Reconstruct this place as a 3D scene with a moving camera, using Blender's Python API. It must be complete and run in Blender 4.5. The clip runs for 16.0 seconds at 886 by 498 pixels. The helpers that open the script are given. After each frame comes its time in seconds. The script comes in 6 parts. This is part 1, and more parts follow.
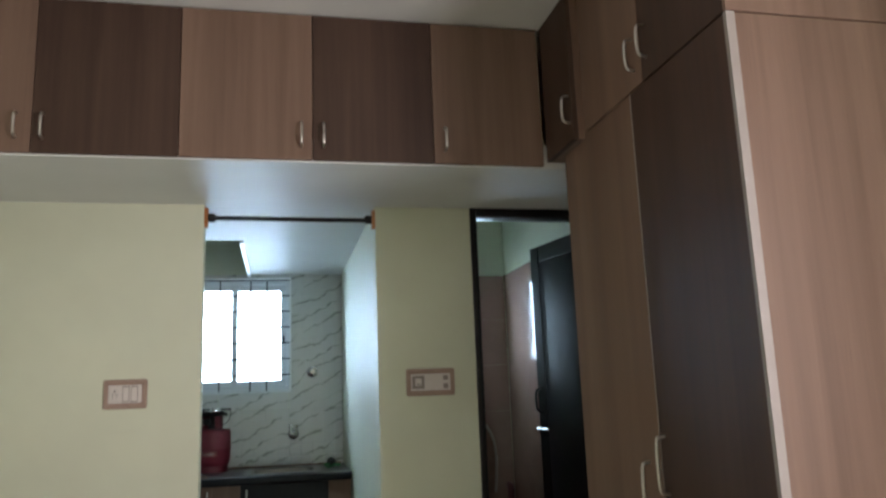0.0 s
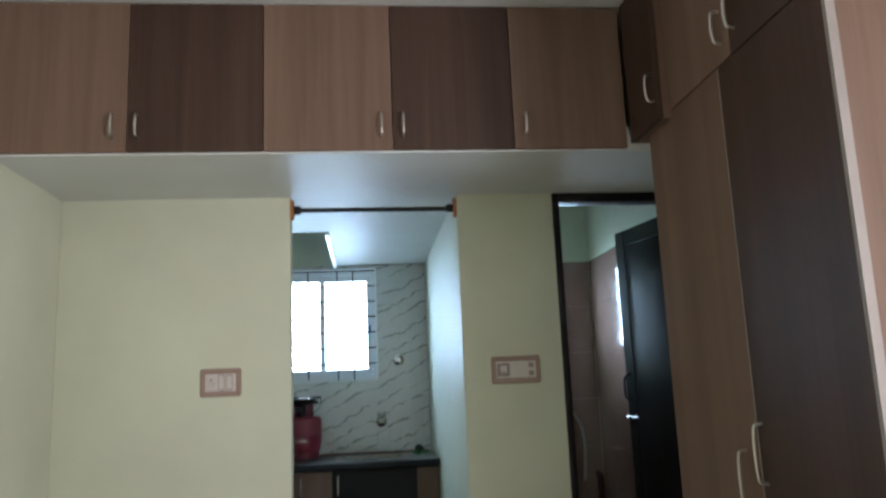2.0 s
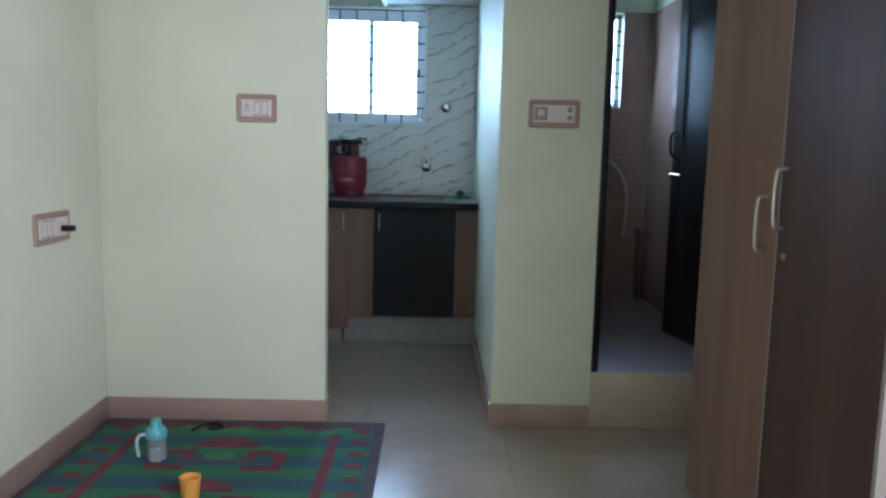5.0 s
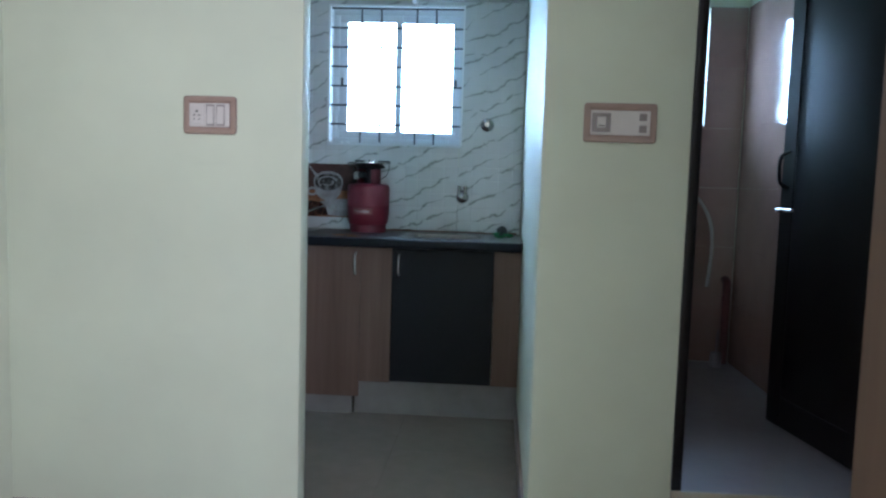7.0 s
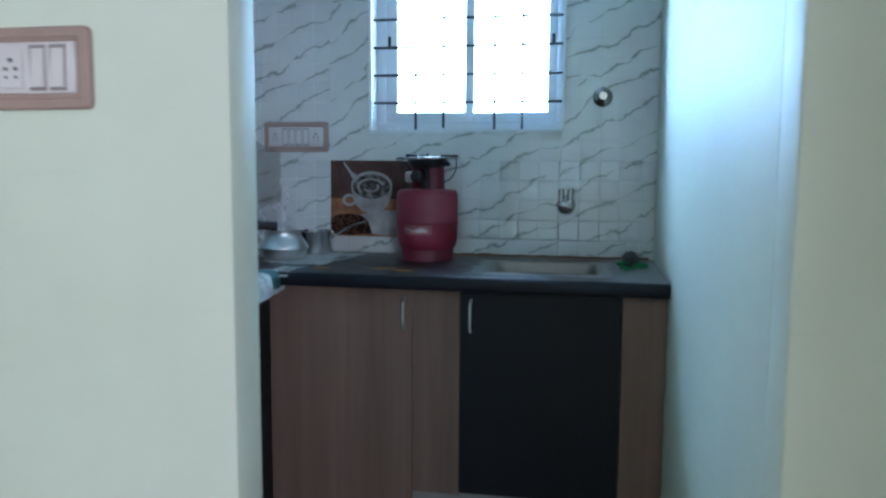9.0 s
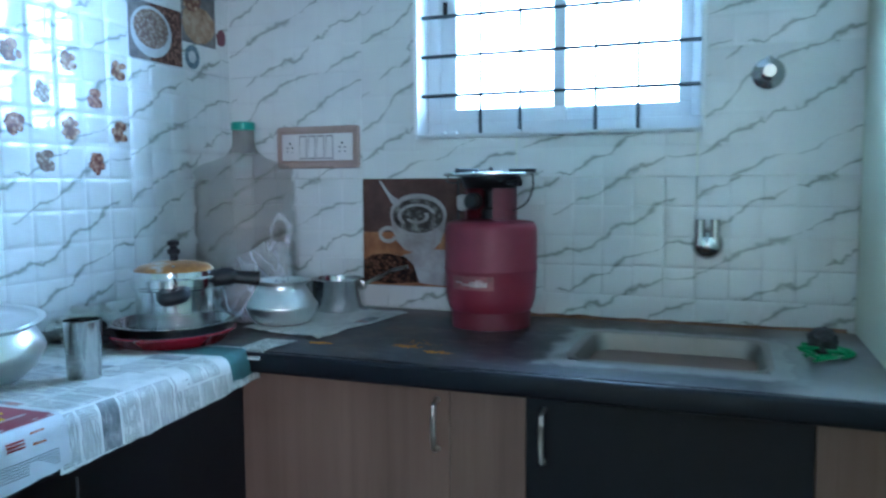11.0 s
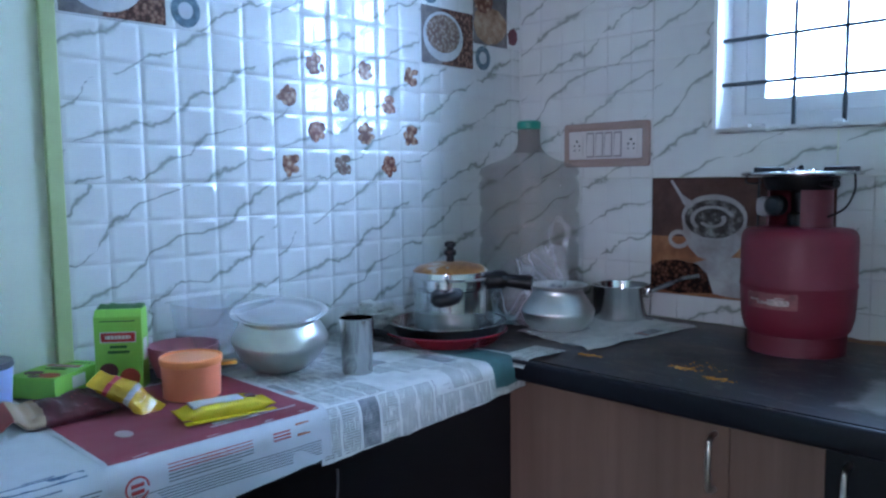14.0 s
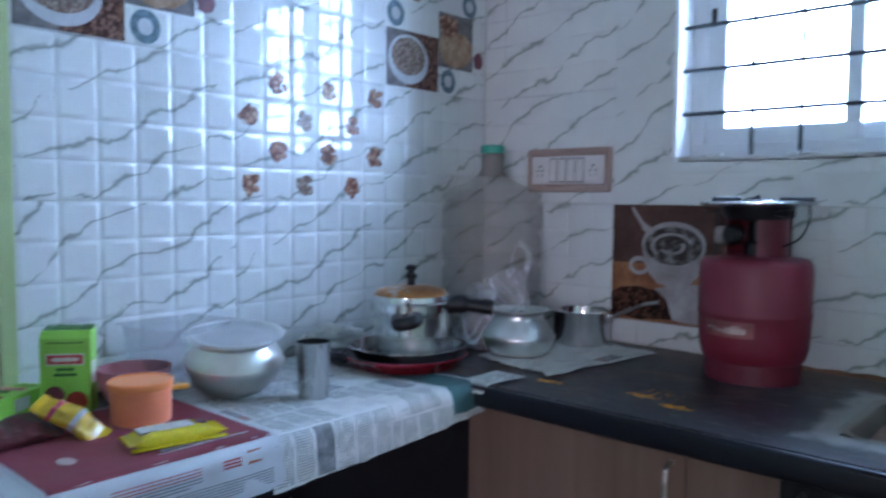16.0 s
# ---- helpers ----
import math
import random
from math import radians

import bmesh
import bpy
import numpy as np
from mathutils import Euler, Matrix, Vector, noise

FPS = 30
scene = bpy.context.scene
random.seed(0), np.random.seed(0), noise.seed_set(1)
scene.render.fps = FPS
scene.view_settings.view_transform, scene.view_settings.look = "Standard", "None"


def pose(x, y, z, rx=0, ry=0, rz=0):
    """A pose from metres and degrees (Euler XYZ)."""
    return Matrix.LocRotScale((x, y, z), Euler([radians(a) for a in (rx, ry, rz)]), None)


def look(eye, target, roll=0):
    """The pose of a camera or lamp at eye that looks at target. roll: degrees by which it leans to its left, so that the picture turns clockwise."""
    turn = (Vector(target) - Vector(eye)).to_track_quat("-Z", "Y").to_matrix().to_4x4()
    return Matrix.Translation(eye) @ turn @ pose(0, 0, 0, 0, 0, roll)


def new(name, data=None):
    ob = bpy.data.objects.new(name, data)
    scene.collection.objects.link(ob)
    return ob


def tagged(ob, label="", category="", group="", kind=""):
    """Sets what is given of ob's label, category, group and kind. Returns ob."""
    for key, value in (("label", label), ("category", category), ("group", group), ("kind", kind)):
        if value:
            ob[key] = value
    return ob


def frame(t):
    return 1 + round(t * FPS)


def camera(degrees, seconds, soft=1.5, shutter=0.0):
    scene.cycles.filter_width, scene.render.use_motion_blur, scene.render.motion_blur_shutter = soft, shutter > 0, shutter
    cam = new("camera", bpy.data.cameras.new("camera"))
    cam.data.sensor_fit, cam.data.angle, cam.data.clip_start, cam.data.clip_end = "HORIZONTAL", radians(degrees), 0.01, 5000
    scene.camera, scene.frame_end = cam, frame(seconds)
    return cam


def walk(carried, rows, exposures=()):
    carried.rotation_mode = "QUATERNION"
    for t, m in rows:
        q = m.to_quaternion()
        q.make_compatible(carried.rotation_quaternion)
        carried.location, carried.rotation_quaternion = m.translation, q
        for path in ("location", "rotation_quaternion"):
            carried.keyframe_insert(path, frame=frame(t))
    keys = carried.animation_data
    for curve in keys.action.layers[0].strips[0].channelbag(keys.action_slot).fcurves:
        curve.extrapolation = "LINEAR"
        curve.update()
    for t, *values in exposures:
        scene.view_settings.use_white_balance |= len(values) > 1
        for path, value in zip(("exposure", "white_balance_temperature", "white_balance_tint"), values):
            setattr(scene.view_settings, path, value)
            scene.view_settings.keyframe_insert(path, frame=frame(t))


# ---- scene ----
# ---- camera and walk ----
cam = camera(60.5, 16.0, soft=2.4, shutter=0.5)
PATH = [
    (0, (0.317, 0.288, 1.316), (0.739, 2.207, 1.69), -2.2),
    (0.5, (0.327, 0.297, 1.332), (0.723, 2.199, 1.806), -2.6),
    (1, (0.319, 0.302, 1.322), (0.65, 2.202, 1.851), -3.3),
    (1.5, (0.307, 0.303, 1.326), (0.561, 2.231, 1.792), -2.9),
    (2, (0.321, 0.301, 1.311), (0.528, 2.258, 1.665), -2.4),
    (2.5, (0.331, 0.291, 1.294), (0.524, 2.269, 1.518), -1.6),
    (3, (0.338, 0.287, 1.269), (0.528, 2.277, 1.324), -1.0),
    (3.5, (0.335, 0.284, 1.241), (0.525, 2.274, 1.169), -0.1),
    (4, (0.354, 0.286, 1.22), (0.53, 2.267, 1.012), 0.1),
    (4.2, (0.366, 0.287, 1.213), (0.532, 2.263, 0.955), 0.4),
    (6.3, (0.592, 0.817, 1.194), (0.406, 2.796, 0.975), 2.0),
    (6.5, (0.586, 0.948, 1.19), (0.437, 2.933, 0.997), 2.5),
    (7, (0.613, 1.275, 1.183), (0.472, 3.262, 1.003), 1.7),
    (7.5, (0.635, 1.603, 1.2), (0.341, 3.574, 1.022), 1.5),
    (8, (0.581, 1.971, 1.193), (0.236, 3.93, 0.987), 1.4),
    (8.2, (0.554, 2.102, 1.205), (0.209, 4.061, 0.998), 0.9),
    (10.3, (0.445, 3.297, 1.226), (0.009, 5.238, 1.025), -0.2),
    (10.5, (0.439, 3.376, 1.224), (-0.03, 5.31, 1.029), -0.4),
    (11, (0.454, 3.564, 1.237), (-0.244, 5.431, 1.071), -0.3),
    (11.5, (0.457, 3.642, 1.244), (-0.371, 5.458, 1.121), -0.8),
    (12, (0.466, 3.671, 1.264), (-0.531, 5.402, 1.179), -1.7),
    (12.5, (0.466, 3.682, 1.269), (-0.659, 5.335, 1.207), -2.0),
    (13, (0.466, 3.689, 1.269), (-0.784, 5.247, 1.174), -1.5),
    (13.5, (0.479, 3.697, 1.261), (-0.873, 5.164, 1.116), -1.2),
    (14, (0.488, 3.698, 1.26), (-0.905, 5.121, 1.077), -0.6),
    (14.5, (0.476, 3.697, 1.259), (-0.924, 5.112, 1.061), -0.1),
    (15, (0.465, 3.706, 1.26), (-0.959, 5.094, 1.055), 0.1),
    (15.5, (0.47, 3.714, 1.267), (-0.971, 5.087, 1.066), 0.3),
    (16, (0.489, 3.714, 1.268), (-0.843, 5.201, 1.136), 0.5),
]
EXPOSURES = [(0.0, -0.79, 6750, 20), (2.0, -0.74, 6400, 18), (3.0, -0.86, 6150, 18), (4.2, -0.52, 5800, 19), (6.4, -0.38, 5550, 20), (8.2, -0.44, 5400, 21), (10.3, 0.23, 5050, 10), (11.5, 0.23, 5120, 17), (13.0, -0.12, 5250, 25), (14.5, -0.18, 5420, 30), (16.0, -0.20, 5600, 32)]
walk(cam, [(t, look(eye, target, roll)) for t, eye, target, roll in PATH], EXPOSURES)

# ---- plan (metres) ----
LEFT, RIGHT = -0.955, 1.97        # hall side walls
FRONT, BACK = 3.595, 5.505        # wall with the kitchen opening; kitchen tile face
THICK = 0.085                     # that wall's thickness
REAR = -1.9                       # hall wall behind the start
CEIL, SLAB = 2.725, 2.152         # hall ceiling; underside of the loft slab
OPEN0, OPEN1 = 0.004, 0.738       # kitchen opening
DOOR0, DOOR1 = 1.176, 1.90        # bathroom doorway
STEP = 0.25                       # raised bathroom floor
TOP = 0.894                       # worktop height
NICHE = -0.958                    # painted bit of the kitchen's side wall
WIN = (-0.35, 0.395, 1.375, 2.128)

# ---- light ----
world = bpy.data.worlds.new("sky")
scene.world = world
world.use_nodes = True
sky = world.node_tree.nodes.new("ShaderNodeTexSky")
sky.sky_type, sky.sun_disc = "NISHITA", False
sky.sun_elevation, sky.sun_rotation = radians(48), radians(200)
back_node = world.node_tree.nodes["Background"]
back_node.inputs["Strength"].default_value = 0.12
world.node_tree.links.new(sky.outputs[0], back_node.inputs[0])


def area(name, m, w, h, power, colour):
    data = bpy.data.lights.new(name, "AREA")
    data.shape, data.size, data.size_y, data.energy, data.color = "RECTANGLE", w, h, power, colour
    ob = new(name, data)
    ob.matrix_world = m
    return ob


sun_data = bpy.data.lights.new("sun", "SUN")
sun_data.energy, sun_data.angle, sun_data.color = 2.5, radians(0.5), (1.0, 0.95, 0.88)
sun = new("sun", sun_data)
sun.matrix_world = look((0, -8, 9), (0, 0, 1))
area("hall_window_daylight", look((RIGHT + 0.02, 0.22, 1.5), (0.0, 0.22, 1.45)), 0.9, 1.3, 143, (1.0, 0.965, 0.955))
SKY_GLOW = 54.0       # overcast sky behind the kitchen and bathroom windows

# ---- mesh helpers ----


def bm_new():
    return bmesh.new()


def box(bm, x0, x1, y0, y1, z0, z1, bevel=0.0, seg=2, taper=None):
    """Adds a box, bevelled if asked."""
    made = bmesh.ops.create_cube(bm, size=1.0)["verts"]
    for v in made:
        v.co = ((x0 + x1) / 2 + v.co.x * (x1 - x0), (y0 + y1) / 2 + v.co.y * (y1 - y0), (z0 + z1) / 2 + v.co.z * (z1 - z0))
    if bevel > 0:
        edges = list({e for v in made for e in v.link_edges})
        bmesh.ops.bevel(bm, geom=edges, offset=bevel, segments=seg, profile=0.5, affect="EDGES")
    return bm


def rings(bm, loops, close_start=True, close_end=True):
    """Skins a list of equal closed loops of points."""
    rows = [[bm.verts.new(p) for p in loop] for loop in loops]
    n = len(rows[0])
    for a, b in zip(rows, rows[1:]):
        for i in range(n):
            bm.faces.new((a[i], a[(i + 1) % n], b[(i + 1) % n], b[i]))
    if close_start:
        bm.faces.new(list(reversed(rows[0])))
    if close_end:
        bm.faces.new(rows[-1])
    return bm


def lathe(bm, profile, n=40, cx=0.0, cy=0.0, wobble=0.0, close_start=True, close_end=True):
    """Turns (radius, height) pairs about the z axis."""
    loops = []
    for r, z in profile:
        loops.append([(cx + r * (1 + wobble * math.sin(3 * a + 7 * z)) * math.cos(a), cy + r * (1 + wobble * math.sin(2 * a)) * math.sin(a), z) for a in [2 * math.pi * i / n for i in range(n)]])
    return rings(bm, loops, close_start, close_end)


def tube(bm, path, r, n=10):
    """A round bar along a path of points; r is a radius or a list of radii."""
    pts = [Vector(p) for p in path]
    loops = []
    up = Vector((0.13, 0.27, 0.95)).normalized()
    for i, p in enumerate(pts):
        d = (pts[min(i + 1, len(pts) - 1)] - pts[max(i - 1, 0)]).normalized()
        side = d.cross(up)
        if side.length < 0.05:
            side = d.cross(Vector((1, 0, 0)))
        side.normalize()
        other = d.cross(side)
        ri = r[i] if isinstance(r, (list, tuple)) else r
        loops.append([p + side * ri * math.cos(a) + other * ri * math.sin(a) for a in [-2 * math.pi * k / n for k in range(n)]])
    return rings(bm, loops)


def arc(points, steps=8):
    """A smooth path through points (Catmull-Rom)."""
    p = [Vector(q) for q in points]
    p = [2 * p[0] - p[1]] + p + [2 * p[-1] - p[-2]]
    out = []
    for i in range(1, len(p) - 2):
        for k in range(steps):
            t = k / steps
            out.append(0.5 * (2 * p[i] + (p[i + 1] - p[i - 1]) * t + (2 * p[i - 1] - 5 * p[i] + 4 * p[i + 1] - p[i + 2]) * t * t + (3 * p[i] - p[i - 1] - 3 * p[i + 1] + p[i + 2]) * t ** 3))
    out.append(p[-2])
    return out


def mesh_of(name, bm, material, smooth=40):
    bmesh.ops.recalc_face_normals(bm, faces=bm.faces)
    lim = radians(smooth)
    for f in bm.faces:
        f.smooth = smooth > 0
    for e in bm.edges:
        e.smooth = len(e.link_faces) == 2 and e.calc_face_angle(0.0) < lim
    data = bpy.data.meshes.new(name)
    bm.to_mesh(data)
    bm.free()
    if material:
        data.materials.append(material)
    return data


def part(name, bm, material, parent=None, label="", smooth=40, m=None):
    """Links a bmesh as one mesh object, under a thing or part if given."""
    ob = new(name, mesh_of(name, bm, material, smooth))
    if parent:
        ob.parent = parent
    if m is not None:
        ob.matrix_basis = m
    if label:
        tagged(ob, label)
    return ob


def thing(name, m, label, category, group=""):
    """An empty at a thing's base."""
    ob = new(name)
    ob.empty_display_size = 0.05
    ob.matrix_basis = m
    return tagged(ob, label, category, group)


def structure(name, bm, material, label="", category="", smooth=0):
    ob = part(name, bm, material, None, "", smooth)
    return tagged(ob, label, category, "", "structure")


def prism(bm, outline, thick, m=None):
    """A flat plate from an outline of (x, y), thick in z."""
    m = m or Matrix()
    low = [m @ Vector((x, y, 0)) for x, y in outline]
    high = [m @ Vector((x, y, thick)) for x, y in outline]
    return rings(bm, [low, high])


def rounded(w, h, r, n=5):
    """The outline of a rounded rectangle about the origin."""
    out = []
    for cx, cy, a0 in ((w / 2 - r, h / 2 - r, 0), (-w / 2 + r, h / 2 - r, 90), (-w / 2 + r, -h / 2 + r, 180), (w / 2 - r, -h / 2 + r, 270)):
        for k in range(n + 1):
            a = radians(a0 + 90 * k / n)
            out.append((cx + r * math.cos(a), cy + r * math.sin(a)))
    return out

# ---- materials ----


class Nodes:
    """A short way to wire up a material."""

    def __init__(self, name):
        self.material = bpy.data.materials.new(name)
        self.material.use_nodes = True
        self.tree = self.material.node_tree
        self.bsdf = self.tree.nodes["Principled BSDF"]
        self.coord = self.tree.nodes.new("ShaderNodeTexCoord")

    def add(self, kind, **values):
        node = self.tree.nodes.new(kind)
        for key, value in values.items():
            node.inputs[key].default_value = value
        return node

    def link(self, a, b):
        self.tree.links.new(a, b)

    def math(self, op, a, b=0.0, c=0.0):
        node = self.tree.nodes.new("ShaderNodeMath")
        node.operation = op
        for i, v in enumerate((a, b, c)):
            if isinstance(v, (int, float)):
                node.inputs[i].default_value = v
            else:
                self.link(v, node.inputs[i])
        return node.outputs[0]

    def mapped(self, scale=(1, 1, 1), turn=(0, 0, 0), shift=None, source="Object"):
        node = self.add("ShaderNodeMapping", Scale=scale, Rotation=turn)
        self.link(self.coord.outputs[source], node.inputs["Vector"])
        if shift is not None:
            self.link(shift, node.inputs["Location"])
        return node.outputs[0]

    def noise(self, vector, scale, detail=4.0, rough=0.55, distortion=0.0):
        node = self.add("ShaderNodeTexNoise", Scale=scale, Detail=detail, Roughness=rough, Distortion=distortion)
        self.link(vector, node.inputs["Vector"])
        return node.outputs["Fac"]

    def ramp(self, fac, stops):
        node = self.tree.nodes.new("ShaderNodeValToRGB")
        while len(node.color_ramp.elements) < len(stops):
            node.color_ramp.elements.new(0.5)
        for e, (at, c) in zip(node.color_ramp.elements, stops):
            e.position, e.color = at, (*c, 1.0) if len(c) == 3 else c
        self.link(fac, node.inputs["Fac"])
        return node.outputs["Color"]

    def grey(self, fac, lo, hi, a=0.0, b=1.0):
        node = self.tree.nodes.new("ShaderNodeMapRange")
        for key, v in (("From Min", lo), ("From Max", hi), ("To Min", a), ("To Max", b)):
            node.inputs[key].default_value = v
        self.link(fac, node.inputs["Value"])
        return node.outputs[0]

    def mix(self, fac, a, b, kind="MIX"):
        node = self.tree.nodes.new("ShaderNodeMix")
        node.data_type, node.blend_type = "RGBA", kind
        for key, v in ((0, fac), (6, a), (7, b)):
            if isinstance(v, (int, float)):
                node.inputs[key].default_value = v
            elif isinstance(v, tuple):
                node.inputs[key].default_value = (*v, 1.0)
            else:
                self.link(v, node.inputs[key])
        return node.outputs[2]

    def bump(self, height, strength, distance=0.001):
        node = self.add("ShaderNodeBump", Strength=strength, Distance=distance)
        self.link(height, node.inputs["Height"])
        self.link(node.outputs[0], self.bsdf.inputs["Normal"])

    def set(self, **values):
        for key, v in values.items():
            socket = self.bsdf.inputs[key.replace("_", " ")]
            if isinstance(v, (int, float)):
                socket.default_value = v
            elif isinstance(v, tuple):
                socket.default_value = (*v, 1.0)
            else:
                self.link(v, socket)
        return self.material


def shade(c, k):
    return tuple(min(1.0, v * k) for v in c)


def plain(name, colour, rough=0.5, metal=0.0, vary=0.12, scale=25.0, bump=0.0, bump_scale=200.0, **more):
    """Colour with variation at two scales, and fine relief."""
    n = Nodes(name)
    v = n.mapped()
    big, fine = n.noise(v, scale * 0.15, 3), n.noise(v, scale, 5)
    both = n.math("ADD", n.math("MULTIPLY", big, 0.6), n.math("MULTIPLY", fine, 0.4))
    c = n.ramp(both, [(0.3, shade(colour, 1 - vary)), (0.7, shade(colour, 1 + vary))])
    r = n.grey(fine, 0.3, 0.7, max(0.02, rough - 0.06), min(1.0, rough + 0.06))
    if bump:
        n.bump(n.noise(v, bump_scale, 3), bump)
    return n.set(Base_Color=c, Roughness=r, Metallic=metal, **more)


def wall_paint(name, colour):
    """Roller-painted plaster: soft blotches, scuffs and fine stipple."""
    n = Nodes(name)
    v = n.mapped()
    blotch, scuff = n.noise(v, 1.7, 4), n.noise(n.mapped((3, 3, 14)), 2.2, 6, 0.7)
    c = n.ramp(blotch, [(0.3, shade(colour, 0.93)), (0.7, shade(colour, 1.05))])
    c = n.mix(n.grey(scuff, 0.62, 0.8, 0.0, 0.25), c, shade(colour, 0.78))
    n.bump(n.math("ADD", n.noise(v, 260, 2), n.math("MULTIPLY", n.noise(v, 9, 4), 3.0)), 0.12, 0.0015)
    return n.set(Base_Color=c, Roughness=n.grey(blotch, 0.3, 0.7, 0.45, 0.58), Specular_IOR_Level=0.18)


def laminate(name, lo, mid, hi, across=26.0):
    """Wood-print laminate with upright grain."""
    n = Nodes(name)
    info = n.tree.nodes.new("ShaderNodeObjectInfo")
    shift = n.tree.nodes.new("ShaderNodeCombineXYZ")
    n.link(n.math("MULTIPLY", info.outputs["Random"], 9.0), shift.inputs[0])
    v = n.mapped((across, across, 0.9), shift=shift.outputs[0])
    broad = n.noise(n.mapped((7, 7, 0.25), shift=shift.outputs[0]), 1.0, 3)
    grain = n.noise(v, 1.0, 6, 0.65, 0.4)
    pores = n.noise(n.mapped((260, 260, 6)), 1.0, 2)
    both = n.math("ADD", n.math("MULTIPLY", broad, 0.55), n.math("MULTIPLY", grain, 0.45))
    c = n.ramp(both, [(0.33, lo), (0.5, mid), (0.66, hi)])
    c = n.mix(n.grey(pores, 0.62, 0.75, 0.0, 0.35), c, shade(lo, 0.75))
    n.bump(pores, 0.06, 0.0006)
    return n.set(Base_Color=c, Roughness=n.grey(grain, 0.3, 0.7, 0.44, 0.58), Specular_IOR_Level=0.25)


def vein_tile(name):
    """White glazed wall tile with grey-green printed veins that rise to the right."""
    n = Nodes(name)
    info = n.tree.nodes.new("ShaderNodeObjectInfo")
    pick = n.math("FLOOR", n.math("MULTIPLY", info.outputs["Random"], 3.99))
    shift = n.tree.nodes.new("ShaderNodeCombineXYZ")
    n.link(n.math("MULTIPLY", pick, 3.7), shift.inputs[1])
    v = n.mapped(turn=(0, radians(27), 0), shift=shift.outputs[0])
    warp = n.noise(n.mapped((1, 1, 1), shift=shift.outputs[0]), 7.0, 4, 0.6)
    slow = n.noise(v, 3.2, 2)
    sep = n.tree.nodes.new("ShaderNodeSeparateXYZ")
    n.link(v, sep.inputs[0])
    q = n.math("ADD", sep.outputs[2], n.math("MULTIPLY", n.math("SUBTRACT", warp, 0.5), 0.11))
    q = n.math("ADD", q, n.math("MULTIPLY", n.math("SUBTRACT", slow, 0.5), 0.16))
    s = n.math("ABSOLUTE", n.math("SUBTRACT", n.math("FRACT", n.math("DIVIDE", q, 0.092)), 0.5))
    breaks = n.noise(n.mapped((2.2, 2.2, 5.0), shift=shift.outputs[0]), 3.6, 3)
    width = n.grey(breaks, 0.37, 0.66, 0.0, 0.10)
    line = n.math("SUBTRACT", 1.0, n.math("DIVIDE", s, n.math("ADD", width, 0.001)))
    core = n.grey(line, 0.0, 0.85, 0.0, 0.82)
    halo = n.grey(n.math("SUBTRACT", 1.0, n.math("DIVIDE", s, n.math("ADD", n.math("MULTIPLY", width, 3.0), 0.001))), 0.0, 1.0, 0.0, 0.26)
    cloud = n.noise(n.mapped(), 5.0, 3)
    white = n.ramp(cloud, [(0.3, (0.61, 0.615, 0.60)), (0.7, (0.68, 0.68, 0.655))])
    c = n.mix(halo, white, (0.42, 0.44, 0.40))
    c = n.mix(core, c, (0.225, 0.24, 0.21))
    return n.set(Base_Color=c, Roughness=n.grey(cloud, 0.3, 0.7, 0.025, 0.05), Specular_IOR_Level=0.6)


def newsprint(name, ink_depth=0.68):
    """Grey newspaper with columns of unreadable printed lines and a few picture blocks."""
    n = Nodes(name)
    v = n.mapped(source="UV")
    sep = n.tree.nodes.new("ShaderNodeSeparateXYZ")
    n.link(v, sep.inputs[0])
    paper = n.ramp(n.noise(n.mapped(), 30, 4), [(0.3, (0.50, 0.51, 0.49)), (0.7, (0.62, 0.62, 0.58))])
    row = n.math("FRACT", n.math("MULTIPLY", sep.outputs[1], 230.0))
    rows = n.math("LESS_THAN", row, 0.55)
    words = n.math("GREATER_THAN", n.noise(n.mapped((330, 40, 1), source="UV"), 1.0, 1), 0.42)
    blocks = n.add("ShaderNodeTexBrick", Scale=1.0)
    blocks.offset, blocks.squash = 0.37, 1.0
    for key, value in (("Color1", (0, 0, 0, 1)), ("Color2", (1, 1, 1, 1)), ("Mortar", (0.1, 0.1, 0.1, 1)), ("Mortar Size", 0.0024), ("Mortar Smooth", 0.0), ("Bias", 0.0), ("Brick Width", 0.043), ("Row Height", 0.088)):
        blocks.inputs[key].default_value = value
    n.link(v, blocks.inputs["Vector"])
    sep2 = n.tree.nodes.new("ShaderNodeSeparateColor")
    n.link(blocks.outputs["Color"], sep2.inputs[0])
    gap = n.math("LESS_THAN", blocks.outputs["Fac"], 0.5)
    text = n.math("MULTIPLY", n.math("MULTIPLY", rows, words), gap)
    picture = n.math("MULTIPLY", n.math("GREATER_THAN", sep2.outputs[0], 0.93), gap)
    white = n.math("LESS_THAN", sep2.outputs[0], 0.22)
    ink = n.math("MULTIPLY", text, n.math("SUBTRACT", 1.0, white))
    c = n.mix(n.math("MULTIPLY", ink, ink_depth), paper, (0.06, 0.06, 0.065))
    tint = n.ramp(n.noise(v, 9, 1), [(0.35, (0.10, 0.11, 0.12)), (0.5, (0.22, 0.23, 0.25)), (0.6, (0.36, 0.12, 0.10)), (0.68, (0.08, 0.20, 0.22))])
    pn = n.noise(v, 60, 3)
    c = n.mix(n.math("MULTIPLY", picture, n.grey(pn, 0.3, 0.7, 0.5, 1.0)), c, tint)
    stain = n.noise(n.mapped(), 6, 4)
    c = n.mix(n.grey(stain, 0.62, 0.75, 0.0, 0.4), c, (0.42, 0.30, 0.16))
    n.bump(n.noise(n.mapped(), 35, 3), 0.35, 0.002)
    return n.set(Base_Color=c, Roughness=0.8, Specular_IOR_Level=0.2)


